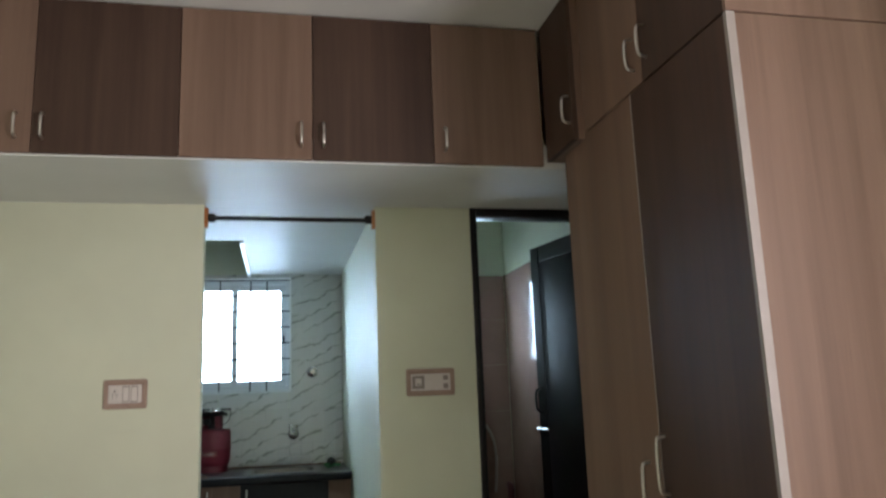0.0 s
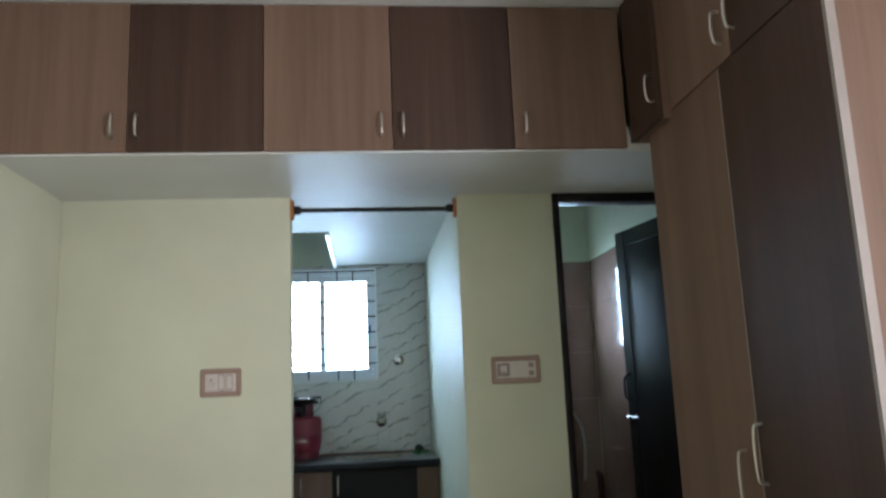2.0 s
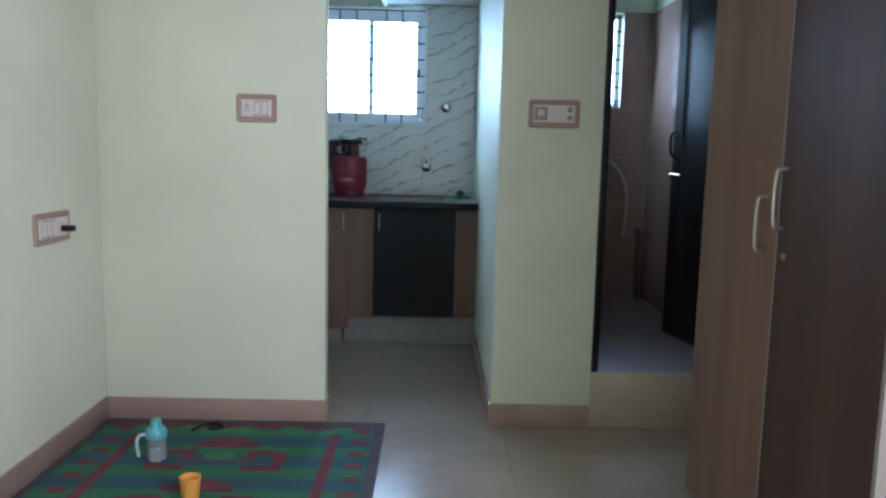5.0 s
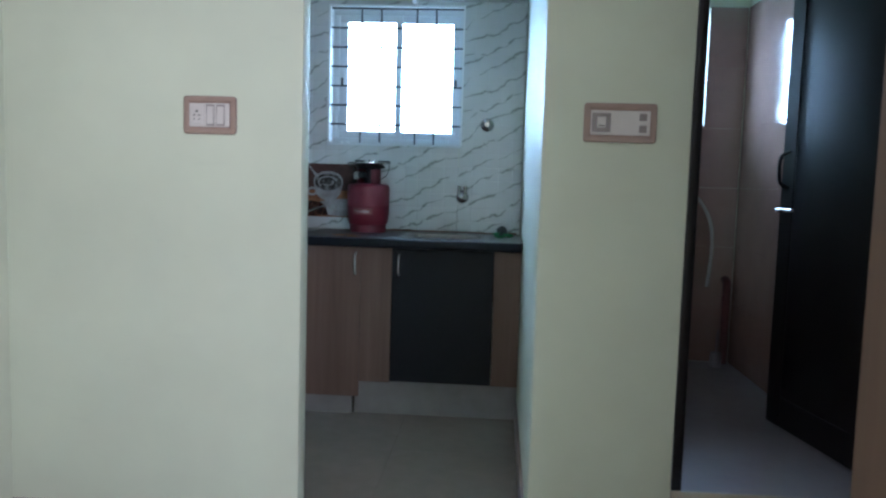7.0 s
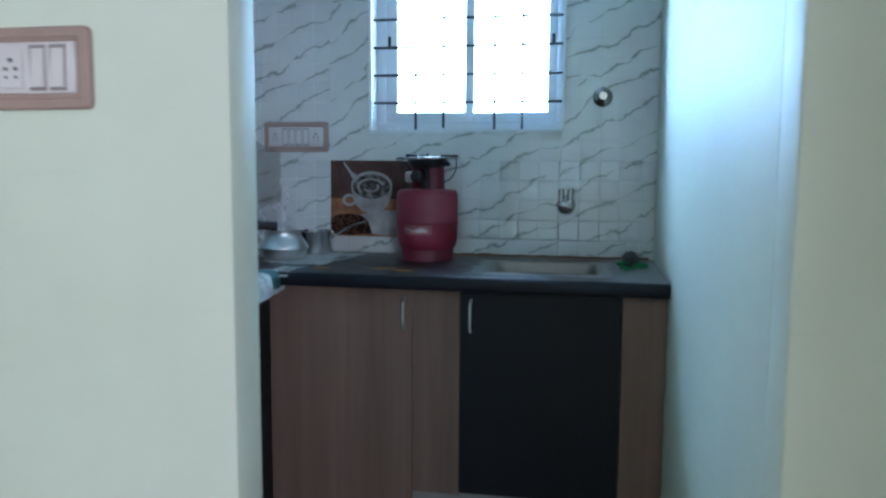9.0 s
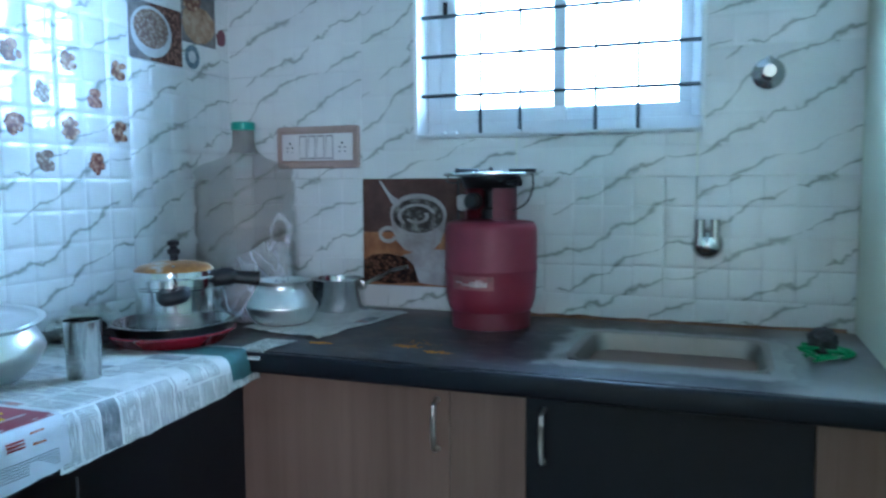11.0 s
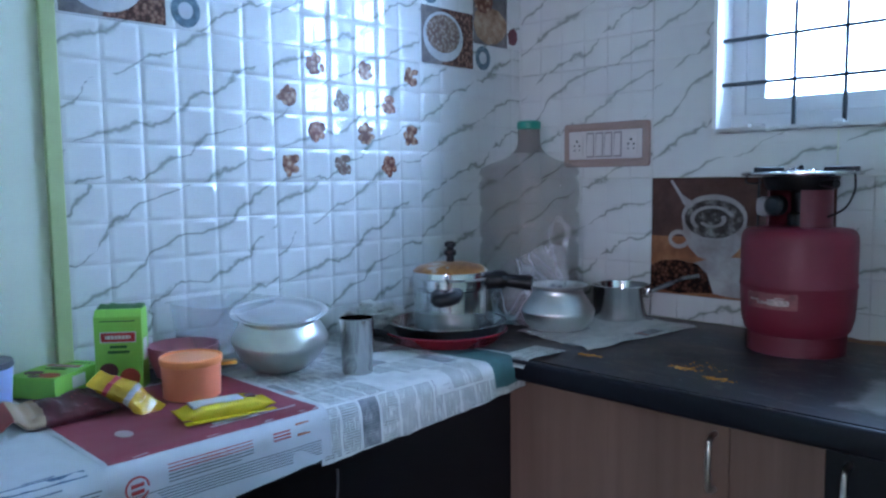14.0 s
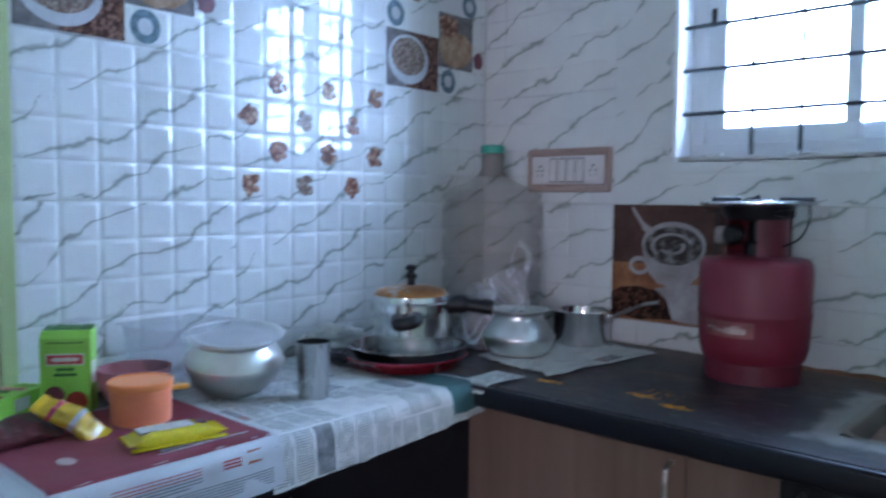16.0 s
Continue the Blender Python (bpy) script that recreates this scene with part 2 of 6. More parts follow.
def granite(name):
    n = Nodes(name)
    v = n.mapped()
    speck = n.noise(v, 420, 2, 0.8)
    dust = n.noise(v, 7, 6, 0.7)
    streak = n.noise(n.mapped((12, 30, 12)), 1.0, 5, 0.7)
    c = n.ramp(speck, [(0.35, (0.010, 0.011, 0.014)), (0.62, (0.024, 0.026, 0.03)), (0.75, (0.09, 0.09, 0.095))])
    c = n.mix(n.grey(dust, 0.48, 0.68, 0.0, 0.30), c, (0.11, 0.11, 0.118))
    c = n.mix(n.grey(streak, 0.62, 0.78, 0.0, 0.22), c, (0.16, 0.155, 0.15))
    warm = n.noise(n.mapped((1, 1.6, 1)), 4.5, 6, 0.72)
    c = n.mix(n.grey(warm, 0.51, 0.64, 0.0, 0.62), c, (0.115, 0.075, 0.045))
    # cement haze round the sink and brown grime behind it
    sep = n.tree.nodes.new("ShaderNodeSeparateXYZ")
    n.link(v, sep.inputs[0])
    rough_edge = n.math("MULTIPLY", n.math("SUBTRACT", n.noise(v, 16, 5, 0.65), 0.5), 0.09)
    dx = n.math("SUBTRACT", n.math("ABSOLUTE", n.math("SUBTRACT", sep.outputs[0], 0.35)), 0.185)
    dy = n.math("SUBTRACT", n.math("ABSOLUTE", n.math("SUBTRACT", sep.outputs[1], 5.185)), 0.15)
    ring = n.grey(n.math("ADD", n.math("MAXIMUM", dx, dy), rough_edge), 0.035, 0.06, 0.90, 0.0)
    corner = n.grey(n.math("ADD", sep.outputs[0], rough_edge), 0.52, 0.60, 0.0, 0.80)
    haze = n.math("MULTIPLY", n.math("MAXIMUM", ring, corner), n.grey(dust, 0.3, 0.6, 0.55, 1.0))
    c = n.mix(haze, c, (0.30, 0.295, 0.28))
    scuff = n.noise(n.mapped((6, 22, 6), (0, 0, 0.5)), 2.4, 6, 0.75)
    c = n.mix(n.grey(scuff, 0.57, 0.67, 0.0, 0.5), c, (0.24, 0.235, 0.225))
    back = n.grey(n.math("ADD", sep.outputs[1], rough_edge), 5.35, 5.44, 0.0, 0.6)
    c = n.mix(back, c, (0.105, 0.062, 0.036))
    return n.set(Base_Color=c, Roughness=n.grey(dust, 0.35, 0.7, 0.34, 0.50), Specular_IOR_Level=0.22)


def steel(name, colour=(0.62, 0.62, 0.63), rough=0.22, brushed=60.0):
    n = Nodes(name)
    b = n.noise(n.mapped((2, 2, brushed)), 4.0, 4)
    smear = n.noise(n.mapped(), 14, 4)
    c = n.ramp(smear, [(0.3, shade(colour, 0.86)), (0.7, shade(colour, 1.06))])
    n.bump(b, 0.05, 0.0006)
    return n.set(Base_Color=c, Metallic=1.0, Roughness=n.grey(smear, 0.3, 0.7, rough - 0.06, rough + 0.1))


GREEN = wall_paint("pale green wall paint", (0.63, 0.66, 0.53))
WHITE = wall_paint("white ceiling paint", (0.70, 0.72, 0.72))
LIGHT_WOOD = laminate("light wood laminate", (0.126, 0.078, 0.057), (0.166, 0.104, 0.077), (0.206, 0.131, 0.098))
DARK_WOOD = laminate("dark wood laminate", (0.038, 0.020, 0.015), (0.058, 0.033, 0.024), (0.080, 0.047, 0.035))
BLACK_LAM = plain("black laminate", (0.010, 0.0105, 0.013), 0.40, vary=0.15, Specular_IOR_Level=0.18)
EDGE = plain("pale edge band", (0.25, 0.22, 0.205), 0.5)
TILE = vein_tile("veined white wall tile")
GROUT = plain("grout", (0.55, 0.55, 0.52), 0.8)
FLOOR_GROUT = plain("beige floor grout", (0.27, 0.232, 0.187), 0.6)
SKIRT = plain("pinkish brown skirting tile", (0.30, 0.215, 0.18), 0.35, vary=0.15)
FLOOR = plain("beige vitrified floor tile", (0.275, 0.236, 0.188), 0.20, vary=0.10, scale=14)
RISER = plain("beige step tile", (0.36, 0.30, 0.23), 0.35)
BATH_TILE = plain("pinkish brown bathroom tile", (0.30, 0.19, 0.16), 0.10, vary=0.12, scale=8, Specular_IOR_Level=0.8)
BATH_FLOOR = plain("grey lilac bathroom floor tile", (0.23, 0.19, 0.185), 0.35, vary=0.15)
BLACK_DOOR = plain("black brown door paint", (0.007, 0.005, 0.006), 0.36, vary=0.06, scale=2, Specular_IOR_Level=0.25)
GRANITE = granite("dusty black granite")
GRANITE_EDGE = plain("black granite nosing", (0.007, 0.008, 0.012), 0.42, vary=0.1, scale=90, Specular_IOR_Level=0.22)
CHROME = steel("dull chrome", (0.58, 0.58, 0.59), 0.16)
STEEL = steel("brushed steel", (0.52, 0.51, 0.50), 0.09)
ALUMINIUM = steel("beaten aluminium", (0.72, 0.72, 0.72), 0.165, 20)
POT_METAL = steel("matt beaten aluminium", (0.80, 0.80, 0.79), 0.345, 12)
NICKEL = steel("satin nickel", (0.58, 0.56, 0.53), 0.34)
BAR_PAINT = plain("dark grey bar paint", (0.035, 0.045, 0.05), 0.45)
UPVC = plain("white window frame", (0.70, 0.72, 0.73), 0.35, vary=0.05)
PLATE = plain("pinkish brown switch plate", (0.34, 0.235, 0.195), 0.4)
SWITCH = plain("off-white switch plastic", (0.62, 0.57, 0.55), 0.35, vary=0.05)
SWITCH_GREY = plain("grey switch plastic", (0.27, 0.225, 0.22), 0.4, vary=0.06)
BLACK = plain("black plastic", (0.009, 0.009, 0.010), 0.42, vary=0.2, Specular_IOR_Level=0.3)
NEWS = newsprint("newspaper")


def glow(name, colour, strength):
    n = Nodes(name)
    cloud = n.noise(n.mapped(), 0.7, 3)
    return n.set(Base_Color=(0.0, 0.0, 0.0), Emission_Color=n.ramp(cloud, [(0.3, shade(colour, 0.9)), (0.7, colour)]), Emission_Strength=strength)


SKY_CARD = glow("bright overcast sky", (0.49, 0.77, 1.0), SKY_GLOW)

# ---- large structure ----
bm = bm_new()
box(bm, LEFT - 0.15, LEFT, REAR - 0.12, FRONT + THICK, -0.2, CEIL)
structure("wall_west", bm, GREEN, "pale green painted plaster side wall of the hall", "wall")
bm = bm_new()
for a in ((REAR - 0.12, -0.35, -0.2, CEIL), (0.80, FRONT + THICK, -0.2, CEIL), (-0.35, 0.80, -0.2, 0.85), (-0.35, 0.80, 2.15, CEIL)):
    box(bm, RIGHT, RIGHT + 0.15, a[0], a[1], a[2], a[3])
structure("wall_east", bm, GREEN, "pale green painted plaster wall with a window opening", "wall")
bm = bm_new()     # wall with the kitchen opening and the bathroom doorway
box(bm, LEFT, OPEN0, FRONT, FRONT + THICK, -0.2, CEIL, 0.004)
box(bm, OPEN1, DOOR0, FRONT, FRONT + 0.10, -0.2, CEIL, 0.004)
box(bm, DOOR1, RIGHT, FRONT, FRONT + 0.10, -0.2, CEIL)
box(bm, OPEN0 - 0.01, OPEN1 + 0.01, FRONT + 0.002, FRONT + THICK - 0.002, SLAB + 0.09, CEIL)
box(bm, DOOR0 - 0.01, DOOR1 + 0.01, FRONT + 0.002, FRONT + 0.098, SLAB + 0.012, CEIL)
structure("wall_north", bm, GREEN, "pale green painted wall with an open kitchen entrance and a bathroom doorway", "wall", 40)
bm = bm_new()     # kitchen side wall shared with the bathroom
box(bm, OPEN1, DOOR0 - 0.02, FRONT + 0.10, BACK + 0.13, -0.2, CEIL)
structure("wall_kitchen_east", bm, GREEN, "pale green painted kitchen side wall", "wall")
bm = bm_new()
box(bm, NICHE - 0.15, NICHE, FRONT + THICK, 4.20, -0.2, CEIL)
box(bm, NICHE - 0.15, LEFT - 0.005, 4.20, BACK + 0.13, -0.2, CEIL)
wall_left = structure("wall_kitchen_west", bm, GREEN, "kitchen side wall, green paint beside glazed veined tiles", "wall")
bm = bm_new()
box(bm, LEFT - 0.006, LEFT + 0.010, 4.172, 4.2, TOP + 0.001, SLAB, 0.003)
structure("trim_2", bm, plain("olive green edge paint", (0.38, 0.44, 0.20), 0.5), "olive green painted edge beside the tiles", "trim")
bm = bm_new()     # kitchen outside wall with the window hole
x0, x1, z0, z1 = WIN
yb = BACK + 0.008
for a in ((NICHE, x0, -0.2, CEIL), (x1, OPEN1 + 0.01, -0.2, CEIL), (x0, x1, -0.2, z0), (x0, x1, z1, CEIL)):
    box(bm, a[0], a[1], yb, yb + 0.13, a[2], a[3])
wall_back = structure("wall_kitchen_north", bm, GREEN, "kitchen outside wall with a barred window", "wall")
bm = bm_new()
box(bm, LEFT, RIGHT, REAR - 0.12, REAR, -0.2, CEIL)
structure("wall_south", bm, GREEN, "plain pale green painted wall", "wall")
bm = bm_new()
box(bm, LEFT - 0.15, RIGHT + 0.15, REAR - 0.12, BACK + 0.2, CEIL, CEIL + 0.12)
structure("ceiling", bm, WHITE, "plain white painted ceiling", "ceiling")
bm = bm_new()     # loft slab over the cupboards and the kitchen, open over the kitchen's far corner
box(bm, LEFT, RIGHT, 2.957, FRONT, SLAB, SLAB + 0.09)
box(bm, OPEN0 - 0.001, OPEN1 + 0.001, FRONT - 0.001, FRONT + THICK, SLAB + 0.001, SLAB + 0.09)
box(bm, NICHE, 0.128, FRONT + THICK, 4.36, SLAB + 0.001, SLAB + 0.09)
box(bm, 0.128, OPEN1 + 0.01, FRONT + THICK, BACK + 0.009, SLAB + 0.001, SLAB + 0.09)
structure("loft_ceiling", bm, WHITE, "white plastered underside of the loft slab", "ceiling")
bm = bm_new()
box(bm, 0.112, 0.136, 4.36, BACK, SLAB - 0.016, SLAB, 0.002)
structure("trim", bm, UPVC, "white trim along the loft opening", "trim")
bm = bm_new()
box(bm, LEFT - 0.2, RIGHT + 0.2, REAR - 0.2, BACK + 0.2, -0.25, -0.010)
floor = structure("floor", bm, FLOOR_GROUT, "beige glossy vitrified tile floor", "floor")

# bathroom shell
BX0, BX1, BY1 = DOOR0 - 0.02, 1.885, 5.42
bm = bm_new()
box(bm, BX0, BX1 + 0.1, FRONT + 0.004, BY1 + 0.1, -0.01, STEP - 0.004)
structure("bathroom_floor", bm, BATH_FLOOR, "grey lilac tiled raised bathroom floor", "floor")
bm = bm_new()
box(bm, DOOR0, DOOR1, FRONT - 0.006, FRONT + 0.003, 0.0, STEP, 0.002)
structure("door_step", bm, RISER, "beige tiled riser of the raised bathroom step", "step", 40)
bm = bm_new()
box(bm, BX1, BX1 + 0.1, FRONT + 0.10, BY1 + 0.12, STEP, CEIL)
structure("wall_bathroom_east", bm, GREEN, "bathroom side wall, green above pinkish tiles", "wall")
bm = bm_new()
bw = (1.30, 1.682, 1.51, 2.115)
for a in ((BX0 - 0.1, bw[0], -0.1, CEIL), (bw[1], BX1 + 0.1, -0.1, CEIL), (bw[0], bw[1], -0.1, bw[2]), (bw[0], bw[1], bw[3], CEIL)):
    box(bm, a[0], a[1], BY1, BY1 + 0.12, a[2], a[3])
structure("wall_bathroom_north", bm, GREEN, "bathroom end wall with a small barred window", "wall")


# bathroom tile cladding: east side and end wall
bm = bm_new()
for k in range(5):
    for j in range(6):
        ya, yb2 = FRONT + 0.10 + 0.36 * k, min(FRONT + 0.10 + 0.36 * (k + 1), BY1 - 0.008)
        box(bm, BX1 - 0.008, BX1 + 0.002, ya + 0.0001, yb2 - 0.0001, STEP + 0.312 * j + 0.0001, STEP + 0.312 * (j + 1) - 0.0001, 0.0002, 1)
structure("bathroom_tiles_east", bm, BATH_TILE, "pinkish brown glazed bathroom wall tiles", "wall tiles", 40)
bm = bm_new()
for k in range(2):
    for j in range(6):
        if k == 0 and j > 4:
            continue
        xa, xb = (BX0, bw[1]) if k == 0 else (bw[1], BX1 - 0.01)
        zt = STEP + 0.312 * (j + 1) - 0.001
        if k == 0:
            zt = min(zt, bw[2])
        box(bm, xa + 0.0001, xb - 0.0001, BY1 - 0.008, BY1 + 0.002, STEP + 0.312 * j + 0.0001, zt, 0.0002, 1)
structure("bathroom_tiles_north", bm, BATH_TILE, "pinkish brown glazed bathroom wall tiles", "wall tiles", 40)

# bathroom window bars and frame
win2 = new("window_2")
tagged(win2, "small white bathroom window with horizontal bars", "window", "", "structure")
bm = bm_new()
for a in ((bw[0], bw[1], bw[2], bw[2] + 0.03), (bw[0], bw[1], bw[3] - 0.03, bw[3]), (bw[0], bw[0] + 0.03, bw[2], bw[3]), (bw[1] - 0.03, bw[1], bw[2], bw[3])):
    box(bm, a[0], a[1], BY1 + 0.07, BY1 + 0.10, a[2], a[3])
part("window_frame", bm, UPVC, win2)
for k in range(7):
    bm = bm_new()
    tube(bm, [(bw[0], BY1 + 0.04, bw[2] + 0.09 * (k + 0.5)), (bw[1], BY1 + 0.04, bw[2] + 0.09 * (k + 0.5))], 0.005, 6)
    part("bar", bm, BAR_PAINT, win2)

# bathroom door frame
frame_1 = new("door_frame")
tagged(frame_1, "black-brown painted wooden bathroom door frame", "door frame", "", "structure")
for a in ((DOOR0, DOOR0 + 0.03, STEP, SLAB), (DOOR1 - 0.04, DOOR1, STEP, SLAB), (DOOR0 + 0.03, DOOR1 - 0.04, SLAB - 0.04, SLAB)):
    bm = bm_new()
    box(bm, a[0], a[1], FRONT - 0.006, FRONT + 0.09, a[2], a[3], 0.003)
    part("frame_post" if a[3] - a[2] > 0.5 else "frame_head", bm, BLACK_DOOR, frame_1)

# skirting
bm = bm_new()
box(bm, LEFT, OPEN0 - 0.0, FRONT - 0.011, FRONT + 0.002, 0, 0.098, 0.002)
box(bm, LEFT, LEFT + 0.011, REAR, FRONT - 0.011, 0, 0.098, 0.002)
box(bm, OPEN1, 0.868, FRONT - 0.011, FRONT + 0.002, 0, 0.097, 0.002)
box(bm, 0.870, DOOR0, FRONT - 0.011, FRONT + 0.002, 0, 0.097, 0.002)
box(bm, OPEN1 - 0.011, OPEN1 + 0.001, FRONT - 0.011, 4.96, 0, 0.097, 0.002)
box(bm, OPEN0 - 0.002, OPEN0 + 0.011, FRONT + 0.003, FRONT + THICK, 0, 0.10, 0.002)
structure("baseboard", bm, SKIRT, "pinkish brown tile skirting along the walls", "baseboard", 40)

# kitchen window: frame, two sashes, panes, grille bars
win1 = new("window_1")
tagged(win1, "white-framed two-sash kitchen window with a dark metal bar grille", "window", "", "structure")
x0, x1, z0, z1 = WIN
YF = BACK + 0.085
for nm, a in (("window_frame", (x0, x1, z0, z0 + 0.035)), ("window_frame", (x0, x1, z1 - 0.035, z1)), ("window_frame", (x0, x0 + 0.040, z0 + 0.035, z1 - 0.035)), ("window_frame", (x1 - 0.03, x1, z0 + 0.035, z1 - 0.035))):
    bm = bm_new()
    box(bm, a[0], a[1], YF, YF + 0.05, a[2], a[3], 0.004)
    part(nm, bm, UPVC, win1)
xm = (x0 + x1) / 2 + 0.003
for k, (xa, xb, yo) in enumerate(((x0 + 0.040, xm + 0.02, 0.0), (xm - 0.02, x1 - 0.03, 0.022))):
    sash = part("sash", box(bm_new(), xa, xb, YF + 0.006 + yo, YF + 0.022 + yo, z0 + 0.035, z0 + 0.075, 0.003), UPVC, win1)
    for a in ((xa, xb, z1 - 0.075, z1 - 0.035), (xa, xa + (0.048 if k == 0 else 0.036), z0 + 0.075, z1 - 0.075), (xb - 0.036, xb, z0 + 0.075, z1 - 0.075)):
        part("sash_rail", box(bm_new(), a[0], a[1], YF + 0.006 + yo, YF + 0.022 + yo, a[2], a[3], 0.003), UPVC, sash)
    lx = xa + 0.016 if k == 0 else xb - 0.016
    part("latch", box(bm_new(), lx - 0.006, lx + 0.006, YF + yo - 0.002, YF + 0.006 + yo, 1.70, 1.745, 0.002), BLACK, sash)
for bx in (-0.178, -0.068, 0.131, 0.2375):
    part("bar", tube(bm_new(), [(bx, BACK + 0.045, z0 - 0.002), (bx, BACK + 0.045, z1 + 0.002)], 0.0050, 8), BAR_PAINT, win1)
for k in range(7):
    zb = 1.482 + 0.106 * k
    if zb < z1:
        part("bar", tube(bm_new(), [(x0 - 0.002, BACK + 0.034, zb), (x1 + 0.002, BACK + 0.034, zb)], 0.0052, 8), BAR_PAINT, win1)
bm = bm_new()
box(bm, x0, x1, BACK + 0.0, YF, z0 - 0.012, z0 + 0.001)
part("window_sill", bm, UPVC, win1)
REVEAL = plain("white reveal paint", (0.80, 0.81, 0.80), 0.5, vary=0.04)
for xa, xb in ((x0 - 0.004, x0 + 0.006), (x1 - 0.006, x1 + 0.004)):
    part("reveal", box(bm_new(), xa, xb, BACK - 0.001, YF, z0 + 0.001, z1 - 0.006), REVEAL, win1, "white painted window reveal")
part("reveal", box(bm_new(), x0 - 0.004, x1 + 0.004, BACK - 0.001, YF, z1 - 0.006, z1 + 0.004), REVEAL, win1, "white painted window reveal")

bm = bm_new()
box(bm, -16.0, 16.0, 12.0, 12.05, -0.3, 8.2)
structure("backdrop", bm, SKY_CARD, "plain bright overcast sky outside the windows", "sky")

# ground outside
bm = bm_new()
rings(bm, [[(-900, -900, -0.6), (900, -900, -0.6), (900, 900, -0.6), (-900, 900, -0.6)], [(-900, -900, -0.4), (900, -900, -0.4), (900, 900, -0.4), (-900, 900, -0.4)]])
structure("ground", bm, GROUT, "plain pale ground outside the building", "ground")
for bx in (-0.295, -0.262, -0.085):
    part("clamp", box(bm_new(), bx, bx + 0.022, BACK + 0.022, BACK + 0.040, z0 + 0.001, z0 + 0.010, 0.003), UPVC, win1)

# ---- hall things ----


def bow_handle(parent, m, length=0.11):
    """A satin bow handle: bar with two bent legs, along local z, standing out along local -y."""
    h = length / 2
    path = arc([(0, 0, -h), (0, -0.020, -h + 0.004), (0, -0.026, -h + 0.018), (0, -0.028, 0), (0, -0.026, h - 0.018), (0, -0.020, h - 0.004), (0, 0, h)], 4)
    ob = part("handle", tube(bm_new(), path, 0.0048, 8), NICKEL, parent, "satin nickel bow handle", m=m)
    return ob


def loft_unit(x0, x1, wood, handle_x, label):
    """One overhead cupboard: carcass and a slab door that faces -y."""
    t = thing("loft_cupboard", pose(x0, 2.941, SLAB + 0.006), label, "cabinet", "overhead loft cupboards")
    w, h = x1 - x0, CEIL - SLAB - 0.008
    part("body", box(bm_new(), 0.001, w - 0.001, 0.019, 0.30, 0.086, h), LIGHT_WOOD, t)
    door = part("door", box(bm_new(), 0.0012, w - 0.0012, 0.0, 0.018, 0.0, h - 0.004, 0.0012, 1), wood, t)
    if handle_x is not None:
        bow_handle(door, pose(handle_x - x0, 0, 0.093), 0.085)


DL, LL = "dark brown wood-laminate overhead cupboard under the ceiling", "light brown wood-laminate overhead cupboard under the ceiling"
loft_unit(LEFT, -0.497, LIGHT_WOOD, -0.545, LL)
loft_unit(-0.497, -0.026, DARK_WOOD, -0.462, DL)
loft_unit(-0.026, 0.435, LIGHT_WOOD, 0.395, LL)
loft_unit(0.435, 0.882, DARK_WOOD, 0.474, DL)
loft_unit(0.882, 1.312, LIGHT_WOOD, 0.925, LL)


def side_unit(y0, y1, z0, z1, wood, handle, label, x=1.363, name="loft_cupboard", depth=0.58, cat="cabinet"):
    """A cupboard whose door faces -x; handle is (y, z middle, length)."""
    t = thing(name, pose(x, y0, z0), label, cat, "cupboards above the wardrobe")
    w, h = y1 - y0, z1 - z0
    part("body", box(bm_new(), 0.019, depth, 0.001, w - 0.001, 0.0, h), LIGHT_WOOD, t)
    door = part("door", box(bm_new(), 0.0, 0.018, 0.0012, w - 0.0012, 0.0, h - 0.003, 0.0012, 1), wood, t)
    bow_handle(door, pose(0, handle[0] - y0, handle[1] - z0, 0, 0, -90), handle[2])
    return t


WT = 2.195
side_unit(2.66, 2.938, SLAB + 0.02, CEIL - 0.002, DARK_WOOD, (2.69, 2.29, 0.10), "dark brown laminate corner cupboard above the doorway", x=1.322)
side_unit(2.222, 2.659, WT + 0.002, CEIL - 0.002, LIGHT_WOOD, (2.265, 2.30, 0.10), "light brown laminate cupboard above the wardrobe")
side_unit(1.80, 2.221, WT + 0.002, CEIL - 0.002, DARK_WOOD, (2.185, 2.31, 0.10), "dark brown laminate cupboard above the wardrobe")

wardrobe = thing("wardrobe", pose(1.381, 1.787, 0), "tall wood-laminate wardrobe with one light and one dark door", "wardrobe")
part("side_panel", box(bm_new(), 0.004, 0.60, 0.0, 0.012, 0.0, WT - 0.004, 0.001, 1), LIGHT_WOOD, wardrobe, "warm brown laminate end panel")
part("edge_strip", box(bm_new(), -0.020, 0.004, -0.002, 0.012, 0.0, WT - 0.002, 0.001, 1), EDGE, wardrobe, "pale edge band")
part("body", box(bm_new(), 0.019, 0.60, 0.013, 1.072, 0.06, WT), LIGHT_WOOD, wardrobe)
part("plinth", box(bm_new(), 0.012, 0.58, 0.014, 1.060, 0.0, 0.058), DARK_WOOD, wardrobe, "dark brown plinth")
d1 = part("door", box(bm_new(), -0.018, 0.0, 0.014, 0.518, 0.06, WT - 0.003, 0.0012, 1), DARK_WOOD, wardrobe, "dark brown laminate door")
d2 = part("door", box(bm_new(), -0.018, 0.0, 0.522, 1.073, 0.06, WT - 0.003, 0.0012, 1), LIGHT_WOOD, wardrobe, "light brown laminate door")
part("edge_band", box(bm_new(), -0.0195, 0.0, 0.5183, 0.5218, 0.06, WT - 0.003), EDGE, wardrobe, "pale edge band")
bow_handle(d1, pose(-0.018, 0.492, 1.10, 0, 0, -90), 0.155)
bow_handle(d2, pose(-0.018, 0.592, 1.026, 0, 0, -90), 0.150)
